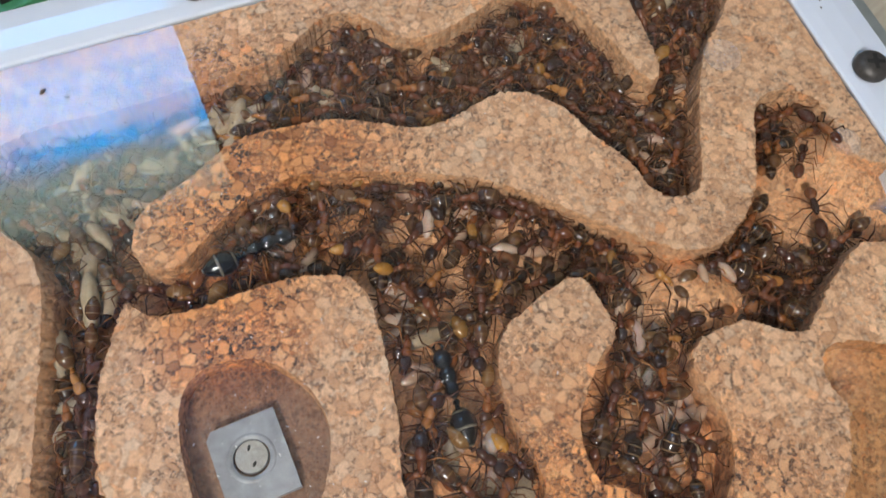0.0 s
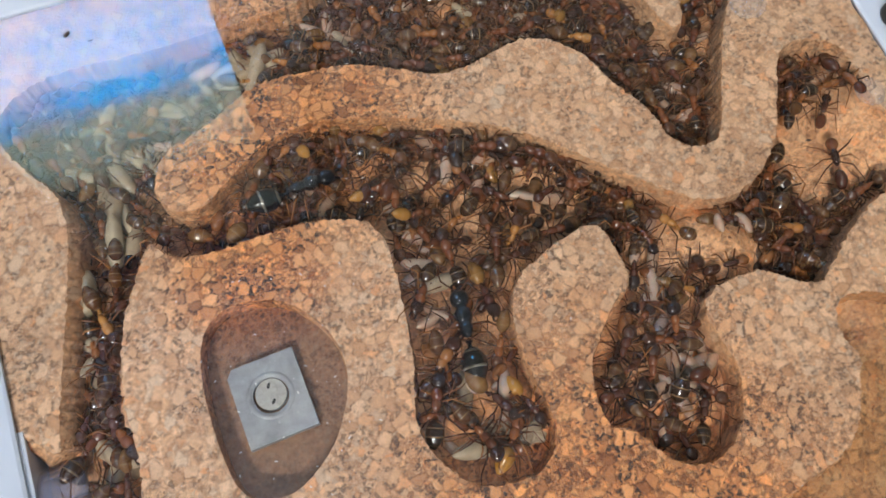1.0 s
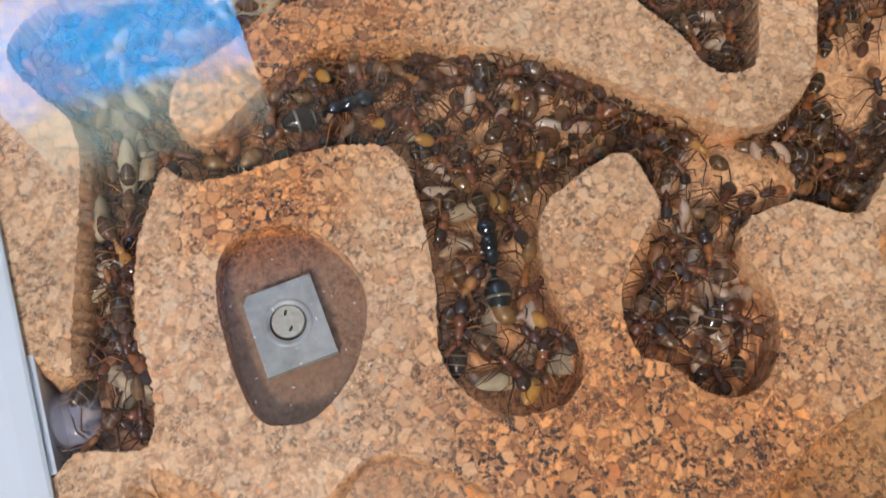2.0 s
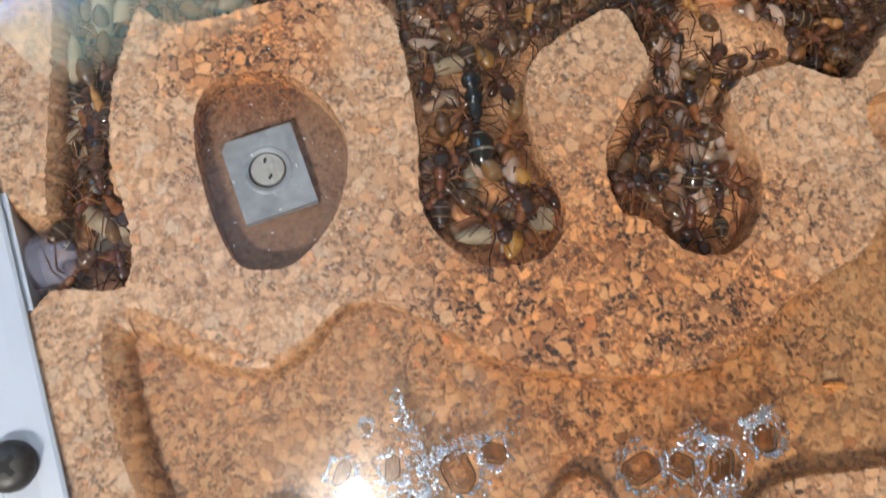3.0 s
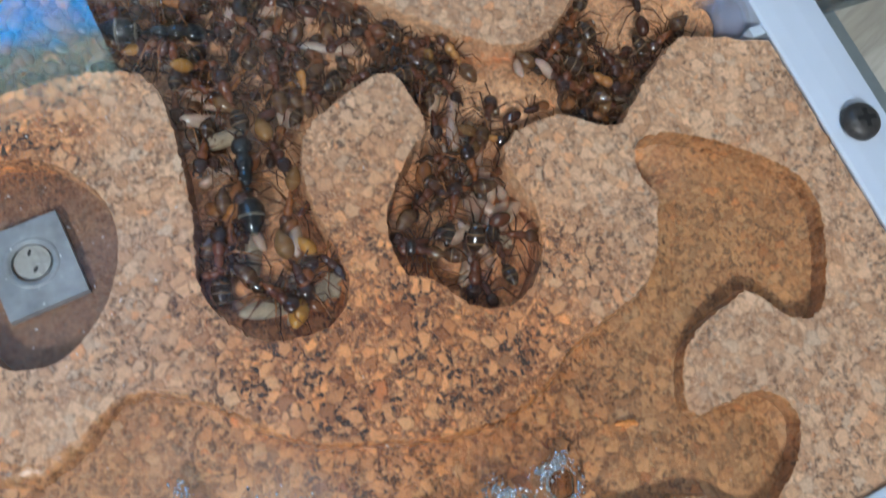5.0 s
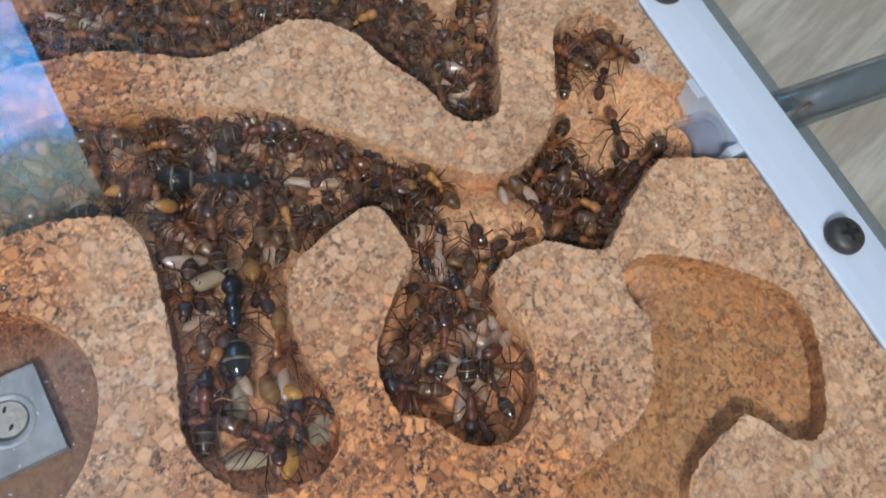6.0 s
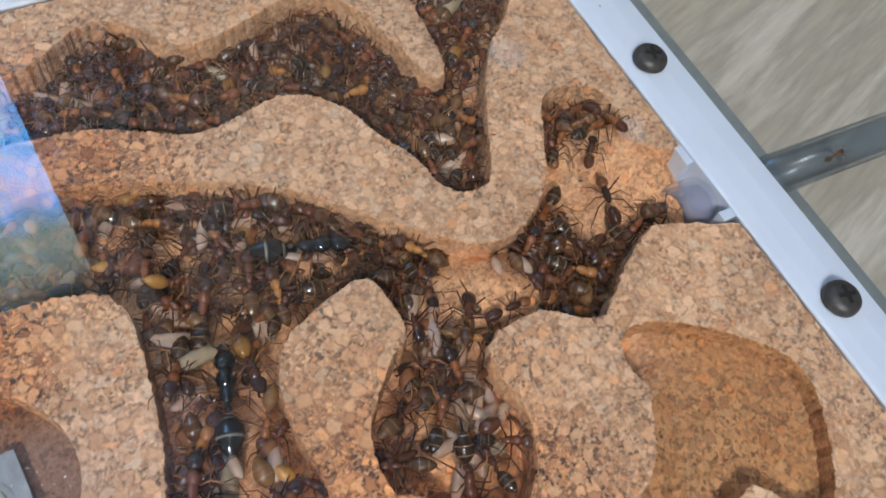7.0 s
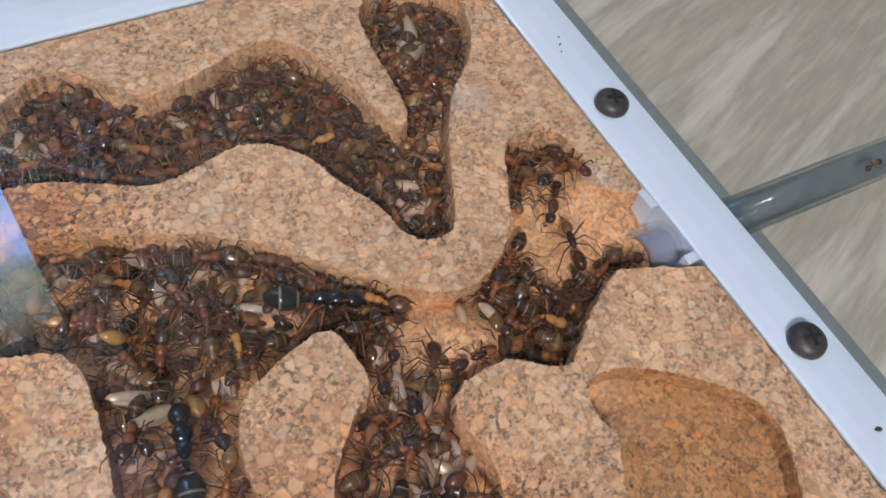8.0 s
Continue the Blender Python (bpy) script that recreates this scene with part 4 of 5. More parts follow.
def build_crowd():
    """The ants at the bottom of the heap, too many and too hidden to tell apart."""
    rng = random.Random(8)
    bm = bmesh.new()
    model = bpy.data.meshes.new("crowd_model")
    one = bmesh.new()
    ball(one, (3.6 * MM, 0, 2.0 * MM), (1.2 * MM, 1.05 * MM, 0.8 * MM), (0, 14, 0), 10, 7)
    ball(one, (1.4 * MM, 0, 2.1 * MM), (1.8 * MM, 0.7 * MM, 0.75 * MM), (0, 0, 0), 10, 7)
    ball(one, (-2.7 * MM, 0, 1.9 * MM), (1.8 * MM, 1.15 * MM, 1.1 * MM), (0, -6, 0), 12, 8)
    for side in (-1, 1):
        for root, knee, foot in ((1.9, 2.9, 4.8), (1.2, 1.0, 0.3), (0.5, -0.8, -3.2)):
            limb(one, [(root * MM, side * 0.5 * MM, 1.6 * MM), (knee * MM, side * 2.2 * MM, 3.0 * MM), (foot * MM, side * 4.2 * MM, 0.2 * MM)], [0.15 * MM, 0.14 * MM, 0.05 * MM], 4)
    one.to_mesh(model)
    one.free()
    spots = []
    for tries in range(20000):
        x, y = rng.uniform(LEFT + 2, RIGHT - 2), rng.uniform(BOTTOM, TOP)
        if not in_gallery(x, y, 2.2) or any((x - a) ** 2 + (y - b) ** 2 < (3.5 if y > 44 else 7.5 if y < -3 else 6.6) ** 2 for a, b in spots):
            continue
        if any((x - bx) ** 2 + (y - by) ** 2 < r * r for bx, by, r in BARE):
            continue
        spots.append((x, y))
        before = len(bm.verts)
        bm.from_mesh(model)
        m = pose(x * MM, y * MM, (floor_height(x, y) + rng.uniform(0.0, 1.0)) * MM, rng.uniform(-20, 20), rng.uniform(-15, 15), rng.uniform(0, 360)) @ Matrix.Scale(rng.uniform(0.85, 1.1), 4)
        bm.verts.ensure_lookup_table()
        for k in range(before, len(bm.verts)):
            bm.verts[k].co = m @ bm.verts[k].co
    bpy.data.meshes.remove(model)
    tagged(part("ant_crowd", bm, CROWD_BODY), "dense crowd of dark brown ants on the gallery floor", "ants", kind="stuff")


BARE = [(14.0, 5.0, 8.5), (22.0, 0.0, 5.0), (42.0, 13.0, 6.5), (54.0, 10.0, 9.0), (53.0, 28.5, 6.0), (41.0, 4.0, 5.0), (58.0, 0.0, 4.0), (2.0, 27.0, 5.0), (-22.0, 25.0, 3.5), (-10.0, 24.0, 3.0), (-24.0, 14.0, 3.0), (-92.0, 0.0, 4.0),
        (-76.0, 40.0, 4.0), (-82.0, 27.0, 3.0), (16.0, 58.0, 4.0), (-2.0, 58.0, 3.5)]


def place_ants():
    """Workers heaped in the galleries, two queens, and the brood among them."""
    rng = random.Random(11)
    label = "brown worker ant with a dark banded shiny gaster, among its nestmates"
    models = [build_ant(pose(-30 * MM, 34 * MM, -8.5 * MM, 0, 0, 40), label, "ant", 1.0, HEAD, THORAX, LEG, GASTER, 1.0, 0.0, "worker ants"),
              build_ant(pose(-8 * MM, 18 * MM, -8.5 * MM, 0, 0, 150), label, "ant", 0.92, HEAD, THORAX, LEG, GASTER, 0.88, 0.5, "worker ants"),
              build_ant(pose(20 * MM, 55 * MM, -8.5 * MM, 0, 0, 250), label, "ant", 1.05, HEAD, THORAX, LEG, GASTER, 1.12, -0.5, "worker ants")]
    spots = [[], [], []]
    made = 0
    # climbers that cling in dark bunches to the walls: curve, first and last x, gap along it, rows (way off the wall, height)
    for curve, x0, x1, gap, rows in ((RIDGE_SOUTH, -56.0, 9.0, 3.4, ((1.9, -3.6), (4.6, -5.2))), (GALLERY_NORTH[:4], 38.0, 56.0, 4.2, ((3.0, -5.0),)), (GALLERY_NORTH[9:], -36.0, 27.0, 3.6, ((2.6, -4.4), (5.6, -5.6))),
                                     (RIDGE_SOUTH[:8], 40.0, 52.0, 3.6, ((2.6, -4.6),)), (PORT_SHORE[:9], 12.0, 44.0, 3.4, ((2.2, -4.2), (4.6, -5.4)))):
        last = None
        for p in flowing(curve):
            if not x0 < p.x < x1 or (last is not None and (p - last).length < gap):
                continue
            last = p
            for off, z in rows:
                if rng.random() < 0.16 or made >= 125:
                    continue
                angle = rng.uniform(0, math.tau)
                way = max((Vector((math.cos(angle + k), math.sin(angle + k))) for k in np.arange(0, math.tau, 0.2)), key=lambda w: ROOM[min(ROOM.shape[0] - 1, max(0, int((p.x + w.x * off - LEFT) * 2))), min(ROOM.shape[1] - 1, max(0, int((p.y + w.y * off - BOTTOM) * 2)))])
                x, y = p.x + way.x * off * rng.uniform(0.85, 1.2), p.y + way.y * off * rng.uniform(0.85, 1.2)
                if not in_gallery(x, y, 1.2):
                    continue
                yaw = math.degrees(math.atan2(way.y, way.x)) + rng.choice((rng.uniform(-50, 50), rng.uniform(60, 120), rng.uniform(-120, -60), 180.0))
                lean, tip, size = rng.uniform(-25, 25), rng.uniform(-25, 25), rng.uniform(0.88, 1.1)
                ant = copy_thing(rng.choice(models), pose(x * MM, y * MM, (z - 2.0) * MM, lean, tip, yaw) @ Matrix.Scale(size, 4))
                MOVERS.append((ant, x, y, z - 2.0, lean, tip, yaw, 2))
                spots[1].append((x, y))
                made += 1
    for tries in range(60000):
        if made >= 300:
            break
        layer = 1 if tries < 9000 else 2
        x, y = rng.uniform(LEFT + 2, RIGHT - 2), rng.uniform(BOTTOM, TOP)
        if not in_gallery(x, y, 2.6 if layer else 3.0):
            continue
        if any((x - bx) ** 2 + (y - by) ** 2 < r * r for bx, by, r in BARE) and (x > 36 or rng.random() < 0.93):
            continue
        gap = (4.3, 4.2, 4.6)[layer] + (0.9 if y < -3 else 0.0)
        if any((x - a) ** 2 + (y - b) ** 2 < gap * gap for a, b in spots[layer]):
            continue
        if any(abs(x - qx) < 4.6 and abs(y - qy) < 9.5 for qx, qy in ((-27.5, 1.0),)):
            continue
        on_lane = any((x - qx) ** 2 + (y - qy) ** 2 < 36 for qx, qy in ((-50.0, 34.0), (-44.0, 33.0), (-37.0, 32.0), (-30.0, 29.5), (-23.0, 26.0), (-15.0, 23.0), (-8.0, 20.0), (-1.0, 17.0)))
        if on_lane and layer == 2:
            continue
        spots[layer].append((x, y))
        z = min(floor_height(x, y) + 0.2 + (0.0, 1.2, 2.9)[layer] + rng.uniform(0, 0.6), -7.0 if on_lane else -3.6 if y < -3 else -4.2)
        size = rng.uniform(0.92, 1.18)
        yaw = rng.uniform(0, 360)
        for k in range(12):
            reach = all(in_gallery(x + s * size * math.cos(radians(yaw)), y + s * size * math.sin(radians(yaw)), 1.2) for s in (-5.0, 5.0))
            if reach:
                break
            yaw = rng.uniform(0, 360)
        if not reach:
            size *= 0.85
        tip, lean = rng.uniform(-16, 16) * layer, rng.uniform(-20, 20) * layer
        m = pose(x * MM, y * MM, z * MM, lean, tip, yaw)
        ant = copy_thing(rng.choice(models), m @ Matrix.Scale(size, 4))
        MOVERS.append((ant, x, y, z, lean, tip, yaw, layer))
        made += 1


def build_brood(kind):
    """A larva, plump and ringed, or a cocoon: smooth oval."""
    if kind == "larva":
        ob = tagged(thing("larva"), "translucent white ant larva lying among the ants", "larva", "ant brood")
        bm = bmesh.new()
        n, sides, rings = 22, 12, []
        for i in range(n):
            t = i / (n - 1)
            r = (0.25 + 1.05 * math.sin(math.pi * min(1, t * 0.92 + 0.05)) ** 0.7) * (1 + 0.07 * math.sin(t * 60))
            a = (t - 0.5) * 1.5
            c = Vector((3.6 * math.sin(a), 1.1 * (1 - math.cos(a)) * 2.2, 1.15))
            d = Vector((math.cos(a), math.sin(a) * 0.9, 0)).normalized()
            side = Vector((-d.y, d.x, 0))
            rings.append([bm.verts.new((c + side * r * math.cos(k * math.tau / sides) + Vector((0, 0, 0.9 * r * math.sin(k * math.tau / sides)))) * MM) for k in range(sides)])
        for a, b in zip(rings, rings[1:]):
            for k in range(sides):
                bm.faces.new((a[k], b[k], b[(k + 1) % sides], a[(k + 1) % sides]))
        bm.faces.new(rings[0])
        bm.faces.new(rings[-1][::-1])
        bmesh.ops.recalc_face_normals(bm, faces=bm.faces[:])
        part("larva_body", bm, LARVA, ob)
    else:
        ob = tagged(thing("cocoon"), "matt beige oval ant cocoon lying in the gallery", "cocoon", "ant brood")
        bm = bmesh.new()
        for v in ball(bm, (0, 0, 1.5 * MM), (3.9 * MM, 1.6 * MM, 1.5 * MM), (0, 0, 0), 20, 14, 0.06):
            v.co += v.co.normalized() * 0.06 * MM * noise.noise(v.co * 2500)
        part("cocoon_body", bm, COCOON, ob)
    return ob


def place_brood():
    rng = random.Random(5)
    larva, cocoon = build_brood("larva"), build_brood("cocoon")
    larva.matrix_world, cocoon.matrix_world = pose(-5 * MM, 18.6 * MM, -5.4 * MM, 0, 0, 160), pose(-82 * MM, 28 * MM, -5.0 * MM, 0, 0, 80) @ Matrix.Scale(1.05, 4)
    heaps = [(4, -14, 6, 6, larva), (-28, -14, 6, 4, larva), (-30, 20, 5, 2, larva), (12, 62, 7, 4, larva), (-10, 60, 7, 5, larva), (-58, 60, 9, 8, cocoon), (-72, 50, 8, 8, cocoon), (-76, 38, 4, 3, cocoon),
             (-84, 18, 3, 3, cocoon), (-30, 60, 8, 12, larva), (-45, 60, 7, 8, cocoon), (5, 58, 8, 8, larva), (24, 28, 5, 4, larva), (42, 62, 7, 5, cocoon), (-28, 8, 6, 3, larva), (-84, 0, 3, 3, cocoon), (-50, 34, 7, 2, larva)]
    for x, y, z, yaw, size in ((1.5, -10.2, -4.8, 24, 1.05), (5.2, -8.2, -4.8, 30, 1.0), (8.0, -3.4, -5.2, 80, 1.0), (-2.9, -22.6, -5.4, 50, 1.0), (-2.4, -17.8, -5.6, 10, 0.9), (3.9, -15.0, -6.0, 130, 1.0),
                               (2.0, -5.5, -4.6, 75, 1.0), (4.6, -18.5, -5.0, 20, 1.05), (0.6, -21.0, -5.2, 95, 1.0), (6.2, -12.0, -4.8, 70, 1.0), (4.5, 4.8, -4.0, 60, 0.95), (-9.5, 20.6, -6.2, 150, 0.9), (6.8, 2.6, -4.6, 60, 1.0), (5.5, -11.5, -4.2, 65, 1.05), (2.5, -9.0, -4.4, 40, 1.1), (1.8, -14.5, -4.0, 75, 1.1), (4.0, -17.0, -4.0, 30, 1.0), (-0.5, -18.5, -4.0, 100, 1.0), (6.5, -6.5, -4.0, 55, 1.1), (4.5, -2.0, -4.0, 70, 1.0)):
        copy_thing(larva, pose(x * MM, y * MM, max(z, floor_height(x, y) + 0.8) * MM, 0, 0, yaw) @ Matrix.Diagonal((1.15 * size, 0.8 * size, 0.8 * size, 1)))
    for x, y, yaw, size in ((-79.5, 49.5, -30, 1.0), (-75.0, 41.5, 75, 0.95), (-72.5, 47.0, -65, 0.9), (-77.0, 56.0, 15, 0.9), (-66.0, 52.5, 40, 0.9), (-73.5, 34.5, 60, 0.85), (-62.0, 57.0, -35, 0.9)):
        copy_thing(cocoon, pose(x * MM, y * MM, -6.4 * MM, rng.uniform(-8, 8), rng.uniform(-8, 8), yaw) @ Matrix.Scale(size, 4))
    bed = 0
    while bed < 75:
        x, y = rng.uniform(-60, 50), rng.uniform(-26, 70)
        if in_gallery(x, y, 2.2) and not (x > 36 and y < 40):
            copy_thing(larva, pose(x * MM, y * MM, (floor_height(x, y) + 0.5) * MM, rng.uniform(-15, 15), rng.uniform(-15, 15), rng.uniform(0, 360)) @ Matrix.Diagonal((0.8, 0.75, 0.75, 1)) @ Matrix.Scale(rng.uniform(0.8, 1.2), 4))
            bed += 1
    for hx, hy, spread, count, model in heaps:
        for k in range(count):
            for tries in range(30):
                x, y = rng.gauss(hx, spread * 0.55), rng.gauss(hy, spread * 0.55)
                if in_gallery(x, y, 3.0):
                    m = pose(x * MM, y * MM, min(floor_height(x, y) + rng.uniform(0.6, 2.8), -5.0) * MM, rng.uniform(-20, 20), rng.uniform(-20, 20), rng.uniform(0, 360))
                    copy_thing(model if rng.random() < 0.8 else (cocoon if model is larva else larva), m @ Matrix.Diagonal((1.1, 0.8, 0.8, 1)) @ Matrix.Scale(rng.uniform(0.75, 1.15), 4))
                    break


def place_queens():
    label = "large glossy black queen ant with a pale-banded gaster"
    for x, y, yaw in ((-27.5, -0.3, 86), (-49.9, 33.9, 7)):
        q = build_ant(pose(x * MM, y * MM, -5.2 * MM, 0, 0, yaw), label, "queen ant", 1.15, QUEEN, QUEEN, LEG, QUEEN_GASTER, 1.25, 0.2, "queen ants")
        q.scale = (1.45, 1.45, 1.45)
        QUEENS.append(q)


QUEENS = []


def build_bubbles():
    """Air bubbles and droplets under the glass over the wet hollow."""
    rng = random.Random(3)
    big = [(-46.4, -47.0, 3.0), (-41.1, -46.1, 1.9), (-61.2, -42.1, 1.8), (-55.1, -49.4, 2.6), (-56.4, -37.5, 0.9), (-22.8, -54.6, 2.8), (-17.3, -55.8, 2.0), (-12.0, -57.7, 2.7), (-4.9, -56.2, 2.2), (-20.7, -61.0, 1.2), (-54.7, -43.7, 1.8)]
    first = tagged(thing("air_bubble"), "clear air bubble under the glass in the wet hollow", "bubble", "air bubbles")
    bm = bmesh.new()
    for v in ball(bm, (0, 0, 0), (1 * MM, 1 * MM, 0.55 * MM), (0, 0, 0), 28, 18):
        if v.co.z > 0:
            v.co.z *= 0.6
        v.co.xy *= 1 + 0.2 * noise.noise((v.co.x * 1300, v.co.y * 1300, 4.0))
    part("bubble_skin", bm, BUBBLE, first).visible_shadow = False
    # A clear arc is added to shape the crescent of reflected light.
    bm = bmesh.new()
    arc = [math.pi * (0.75 + 0.62 * k / 14) for k in range(15)]
    limb(bm, [(0.7 * MM * math.cos(a), 0.7 * MM * math.sin(a), 0.02 * MM) for a in arc], [(0.02 + 0.11 * math.sin(math.pi * k / 14)) * MM for k in range(15)], 8)
    part("glint_crescent", bm, LENS, first, "clear crescent added inside the bubble for its bright glint").visible_shadow = False
    for k, (x, y, r) in enumerate(big):
        m = pose(x * MM, y * MM, -0.36 * r * MM, 0, 0, rng.uniform(0, 360)) @ Matrix.Diagonal((r, r * rng.uniform(0.62, 0.9), r * 1.3, 1))
        if k:
            copy_thing(first, m)
        else:
            last = m
    bm = bmesh.new()
    beads = []
    for x, y, r in big:
        for k in range(int(48 * r)):
            a, d = rng.uniform(0, math.tau), r * (rng.uniform(0.98, 1.5) if k % 3 else rng.uniform(0.97, 1.08))
            beads.append(((x + d * math.cos(a)) * MM, (y + d * math.sin(a)) * MM, -0.12 * MM, rng.choice((0.1, 0.12, 0.17, 0.24, 0.34)) * MM))
    # strings of fine beads between the larger bubbles
    for x0, y0, x1, y1, wide, count in ((-51.6, -34.3, -50.5, -46.0, 1.6, 170), (-51.0, -44.0, -41.0, -43.5, 1.2, 90), (-51.5, -45.0, -52.0, -56.0, 1.6, 110), (-20.0, -60.5, -11.0, -61.0, 1.8, 120),
                                        (-14.5, -52.0, -11.5, -56.0, 1.5, 110), (-8.0, -53.5, -2.5, -53.5, 1.2, 110), (-58.0, -46.0, -52.0, -50.0, 2.5, 60), (-46.0, -40.0, -36.0, -44.0, 2.0, 30)):
        for k in range(int(count * 2)):
            t = rng.random()
            beads.append(((x0 + (x1 - x0) * t + rng.gauss(0, wide * 0.5)) * MM, (y0 + (y1 - y0) * t + rng.gauss(0, wide * 0.5)) * MM, -0.12 * MM, rng.choice((0.08, 0.1, 0.12, 0.18, 0.28)) * MM))
    bmesh.ops.create_icosphere(bm, subdivisions=2, radius=1.0)
    unit, faces = np.array([v.co[:] for v in bm.verts]), np.array([[v.index for v in f.verts] for f in bm.faces])
    bm.free()
    beads = np.array(beads)
    verts = (beads[:, None, :3] + unit[None] * beads[:, None, 3:] * np.array((1, 1, 0.6))).reshape(-1, 3)
    data = bpy.data.meshes.new("droplets")
    data.from_pydata(verts.tolist(), [], (faces[None] + (np.arange(len(beads)) * len(unit))[:, None, None]).reshape(-1, 3).tolist())
    data.materials.append(DROPLET)
    data.shade_smooth()
    first.matrix_world = last
    tagged(new("droplets", data), "tiny bright water droplets under the glass", "droplets", kind="stuff")


DROPLET = plain("droplet_skin", (0.90, 0.92, 0.96), 0.14, 1.0, 300.0, 0.05)

build_nest()
build_frame()
build_plate()
build_tube(55.8, 190.0, 1.2, -5.3)
build_tube(-87.6, -170.0, -1.5, -5.3)
place_queens()
build_crowd()
place_ants()
place_brood()
build_bubbles()


def build_scraps():
    """Torn pale scraps in the galleries, a cork crumb in the wet hollow, and two blots of dried glue."""
    rng = random.Random(9)

    def flake(name, label, category, x, y, z, size, long, turn, mat):
        bm = bmesh.new()
        n = 26
        edge = [(size * long * (0.6 + 0.6 * rng.random()) * math.cos(k * math.tau / n), size * (0.5 + 0.7 * rng.random()) * math.sin(k * math.tau / n)) for k in range(n)]
        low = [bm.verts.new((a * MM, b * MM, 0)) for a, b in edge]
        high = [bm.verts.new((a * 0.92 * MM, b * 0.92 * MM, (0.5 + 0.25 * rng.random()) * MM)) for a, b in edge]
        top, under = bm.verts.new((0, 0, 0.75 * MM)), bm.verts.new((0, 0, -0.1 * MM))
        for k in range(n):
            j = (k + 1) % n
            bm.faces.new((low[k], low[j], high[j], high[k]))
            bm.faces.new((high[k], high[j], top))
            bm.faces.new((low[j], low[k], under))
        ob = tagged(part(name, bm, mat, smooth=False), label, category)
        ob.matrix_world = pose(x * MM, y * MM, z * MM, rng.uniform(-8, 8), rng.uniform(-8, 8), turn)

    for x, y, size, turn in ((-28.2, -14.8, 1.6, 330), (-23.2, -17.0, 1.9, 30), (-33.5, -9.0, 1.1, 70), (4.2, -21.0, 1.1, 120), (-68.0, 52.0, 3.4, 30), (-58.0, 56.0, 3.0, 110), (-75.0, 46.0, 2.6, 60), (-84.5, 12.0, 2.0, 80), (-83.0, 22.0, 1.8, 100)):
        flake("food_scrap", "pale cream torn scrap lying among the ants", "scrap", x, y, -3.1 if y < 0 else -5.3, size, 1.5, turn, PULP)
    flake("cork_crumb", "bright orange cork crumb in the wet hollow", "crumb", 8.5, -53.1, POOL_DEEP + 0.3, 0.75, 2.6, -22, ORANGE)
    for x, y, r in ((55.7, 16.8, 2.8), (43.5, 41.0, 3.6)):
        bm = bmesh.new()
        n = 40
        rim = [bm.verts.new((r * (1 + 0.08 * noise.noise((math.cos(k * math.tau / n), math.sin(k * math.tau / n), x))) * math.cos(k * math.tau / n) * MM, r * math.sin(k * math.tau / n) * MM, 0)) for k in range(n)]
        inner = [bm.verts.new((v.co.x * 0.9, v.co.y * 0.9, 0.12 * MM)) for v in rim]
        for k in range(n):
            bm.faces.new((rim[k], rim[(k + 1) % n], inner[(k + 1) % n], inner[k]))
        bm.faces.new(inner)
        ob = tagged(part("glue_blot", bm, GLUE), "milky round blot of dried glue under the glass", "glue blot")
        ob.matrix_world = pose(x * MM, y * MM, 0.06 * MM)
        ob.visible_shadow = False


def build_specks():
    """Crumbs and dust lying on the glass and the frame."""
    rng = random.Random(4)
    bm = bmesh.new()
    for x, y, z, r in ((-74.0, 73.5, 0.8, 0.75), (-70.5, 71.1, 0.75, 0.4), (-69.4, 72.6, 0.75, 0.25), (-52.9, 54.5, 0.75, 0.35), (-62.4, 62.8, 0.75, 0.3), (67.7, -43.7, 1.6, 0.7), (67.3, 45.2, 1.55, 0.35),
                       (68.2, 47.0, 1.55, 0.3), (66.4, 43.5, 1.55, 0.25), (43.2, 13.2, -4.0, 0.5)):
        for v in ball(bm, (x * MM, y * MM, z * MM), (r * MM, 0.5 * r * MM, 0.3 * r * MM), (0, 0, rng.uniform(0, 180)), 8, 6):
            v.co.xy += Vector((rng.uniform(-1, 1), rng.uniform(-1, 1))) * 0.18 * r * MM
    for k in range(150):
        x, y, r = rng.uniform(LEFT + 2, RIGHT - 2), rng.uniform(BOTTOM + 2, TOP - 2), rng.choice((0.06, 0.08, 0.12))
        ball(bm, (x * MM, y * MM, 0.74 * MM), (r * MM, r * 0.7 * MM, r * 0.4 * MM), (0, 0, 0), 5, 4)
    tagged(part("dust", bm, SPECK), "dark crumbs and dust specks on the glass and frame", "dust", kind="stuff")
    bm = bmesh.new()
    for k in range(170):
        x, y = (rng.gauss(-58, 11), rng.gauss(2, 11)) if k < 90 else (rng.uniform(LEFT + 3, RIGHT - 3), rng.uniform(BOTTOM + 3, TOP - 3))
        r = rng.choice((0.05, 0.07, 0.1, 0.15))
        ball(bm, (max(x, LEFT + 2) * MM, y * MM, 0.73 * MM), (r * rng.uniform(1, 2.2) * MM, r * 0.7 * MM, r * 0.3 * MM), (0, 0, rng.uniform(0, 180)), 5, 4)
    tagged(part("lint", bm, LINT), "pale lint and dust specks on the glass", "dust", kind="stuff")


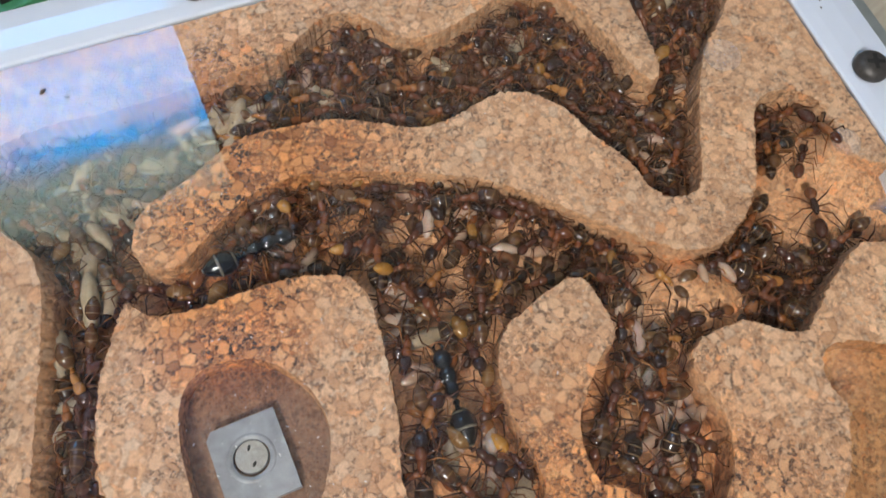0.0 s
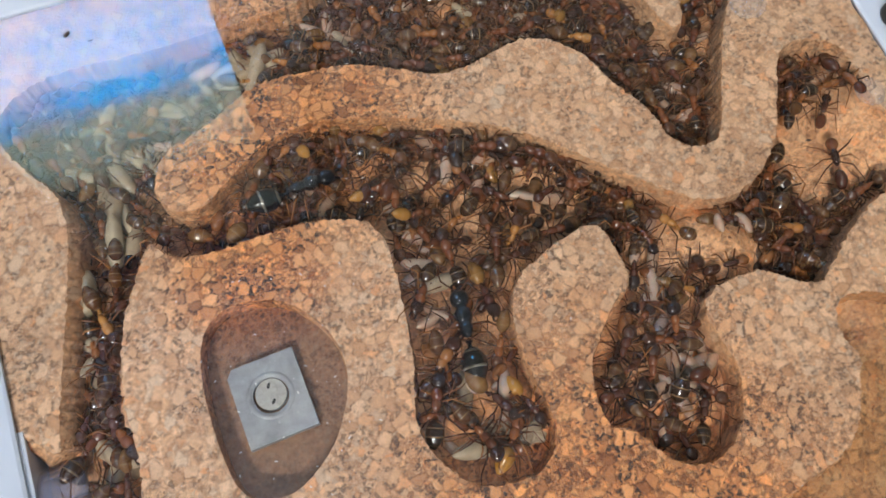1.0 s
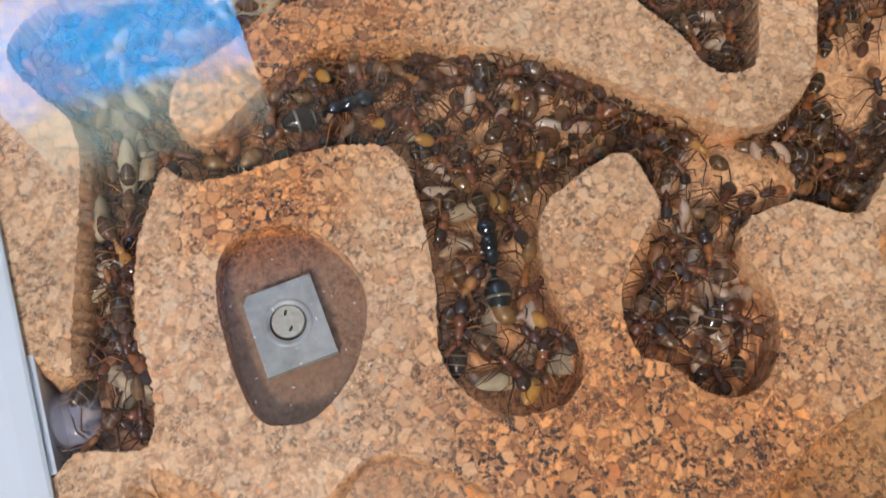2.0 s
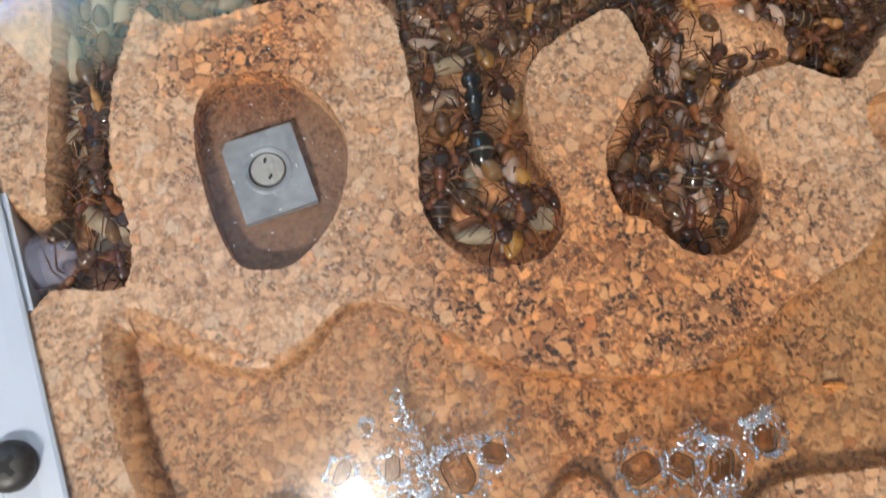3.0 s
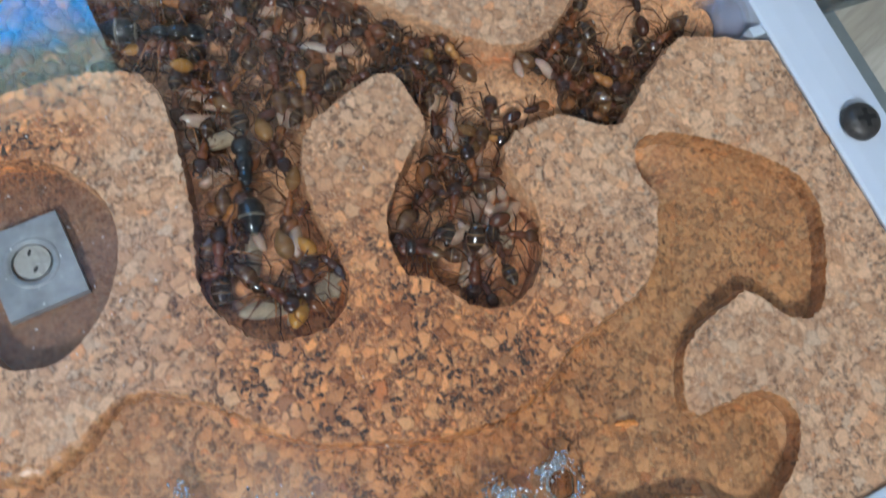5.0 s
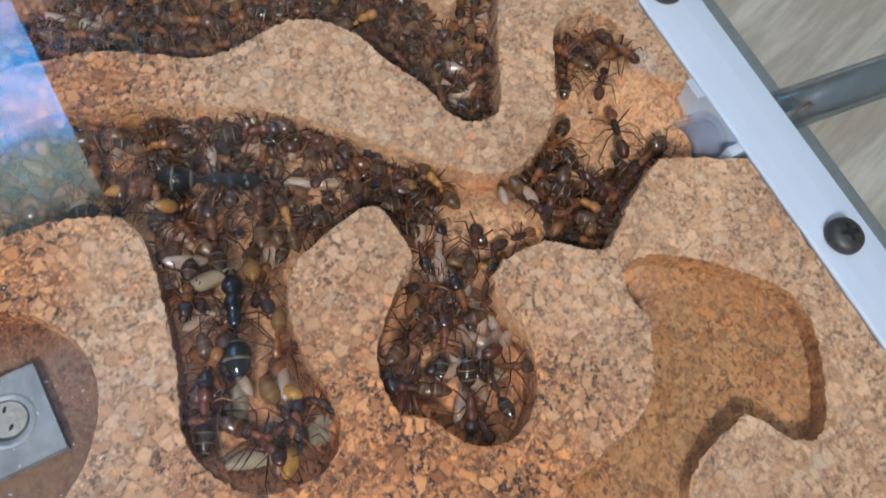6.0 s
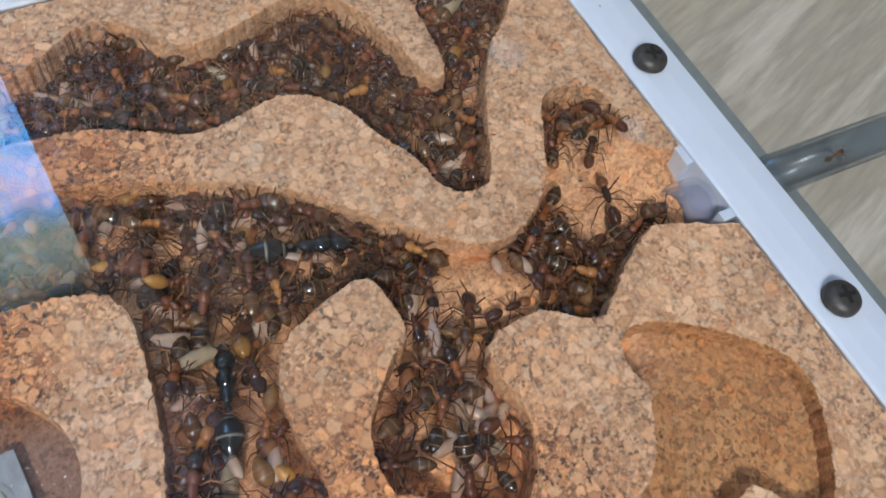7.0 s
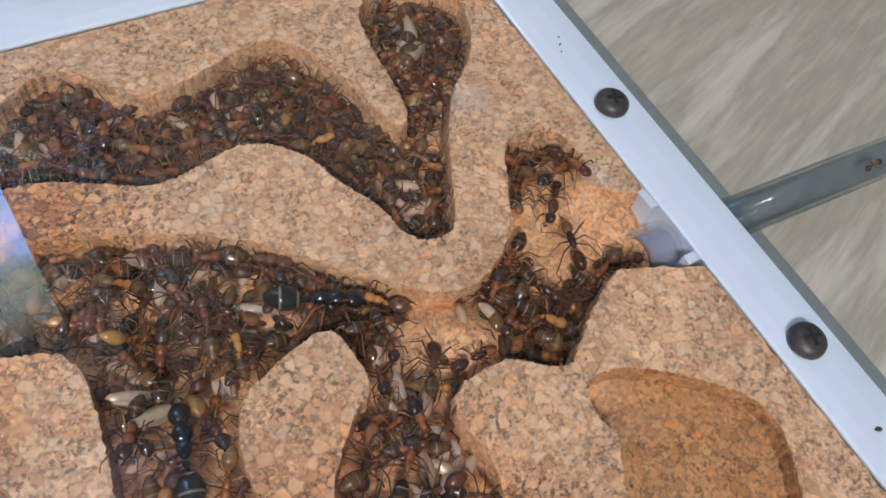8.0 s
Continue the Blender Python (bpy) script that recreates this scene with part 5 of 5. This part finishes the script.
def build_board(x, y):
    """A small green circuit board on the table behind the nest."""
    board = tagged(thing("circuit_board", pose(x * MM, y * MM, TABLE_Z, 0, 0, 12)), "small green circuit board lying on the table behind the nest", "circuit board")
    bm = bmesh.new()
    block(bm, (-0.012, -0.002, 0.0002), (0.012, 0.018, 0.0018), 0.0003)
    part("board", bm, GREEN, board, smooth=False)
    for k, (a, b) in enumerate(((-0.008, 0.002), (-0.001, 0.001), (0.006, 0.003), (-0.004, 0.009), (0.005, 0.011))):
        bm = bmesh.new()
        block(bm, (a - 0.0018, b - 0.0012, 0.0019), (a + 0.0018, b + 0.0012, 0.0032), 0.0003)
        part("chip", bm, SCREW_DARK if k % 2 else WHITE, board, smooth=False)


LINT = plain("pale_lint", (0.62, 0.62, 0.60), 0.8, 0.0, 900.0, 0.2)
SPECK = plain("crumb_brown", (0.07, 0.05, 0.04), 0.8, 0.0, 900.0, 0.3)
build_scraps()
build_specks()
build_board(-77.5, 106.7)
for x, y in ((86.0, -1.0),):
    guest = build_ant(pose(x * MM, y * MM, -10.1 * MM, 0, 0, 4), "brown worker ant walking inside the clear tube", "ant", 1.0, HEAD, THORAX, LEG, GASTER, 0.85, 0.2, "worker ants")
    guest.scale = (0.62, 0.62, 0.62)


# ---- what moves ----
def motions():
    rng = random.Random(21)
    # the queens walk through the crowd
    crossing = [((0.0, -27.5, -0.3, 86), (1.0, -27.4, 0.4, 82), (2.5, -27.3, 0.3, 78), (3.5, -27.6, 0.7, 80), (5.0, -28.0, 1.8, 76), (6.5, -27.3, 1.8, 71), (8.0, -26.8, 2.6, 76)),
                ((0.0, -49.9, 33.9, 7), (1.0, -46.0, 33.6, 4), (2.5, -41.5, 33.2, 0), (4.0, -36.0, 31.8, -10), (5.2, -30.3, 29.6, -24), (6.3, -18.0, 23.4, -26), (7.0, -7.7, 20.1, -17), (8.0, -0.3, 16.8, -26))]
    for queen, rows in zip(QUEENS, crossing):
        walk(queen, [(t, pose(x * MM, y * MM, -4.7 * MM, 0, 0, yaw)) for t, x, y, yaw in rows])
    walk(guest, [(t, pose(x * MM, (1.2 - 0.05 * (x - 55.8)) * MM, (-8.6 - 0.039 * (x - 55.8)) * MM, 0, 0, 4)) for t, x in ((0.0, 84.0), (5.2, 86.5), (6.5, 89.0), (7.0, 99.5), (8.0, 124.0))])
    for ant, x, y, z, lean, tip, yaw, layer in MOVERS:
        lively = rng.random()
        pace = 0.25 if lively < 0.55 else 0.8 if lively < 0.85 else 2.6
        rows, px, py, a = [], x, y, yaw
        for t in (0.0, 1.1, 2.4, 3.6, 4.7, 6.0, 7.1, 8.0):
            rows.append((t, pose(px * MM, py * MM, z * MM, lean, tip, a)))
            a2 = a + rng.uniform(-9, 9) * (1 + pace)
            step = rng.uniform(0.1, 1.0) * pace
            nx, ny = px + step * math.cos(radians(a2)), py + step * math.sin(radians(a2))
            if in_gallery(nx, ny, 2.6):
                px, py = nx, ny
            a = a2
        walk(ant, rows)


motions()
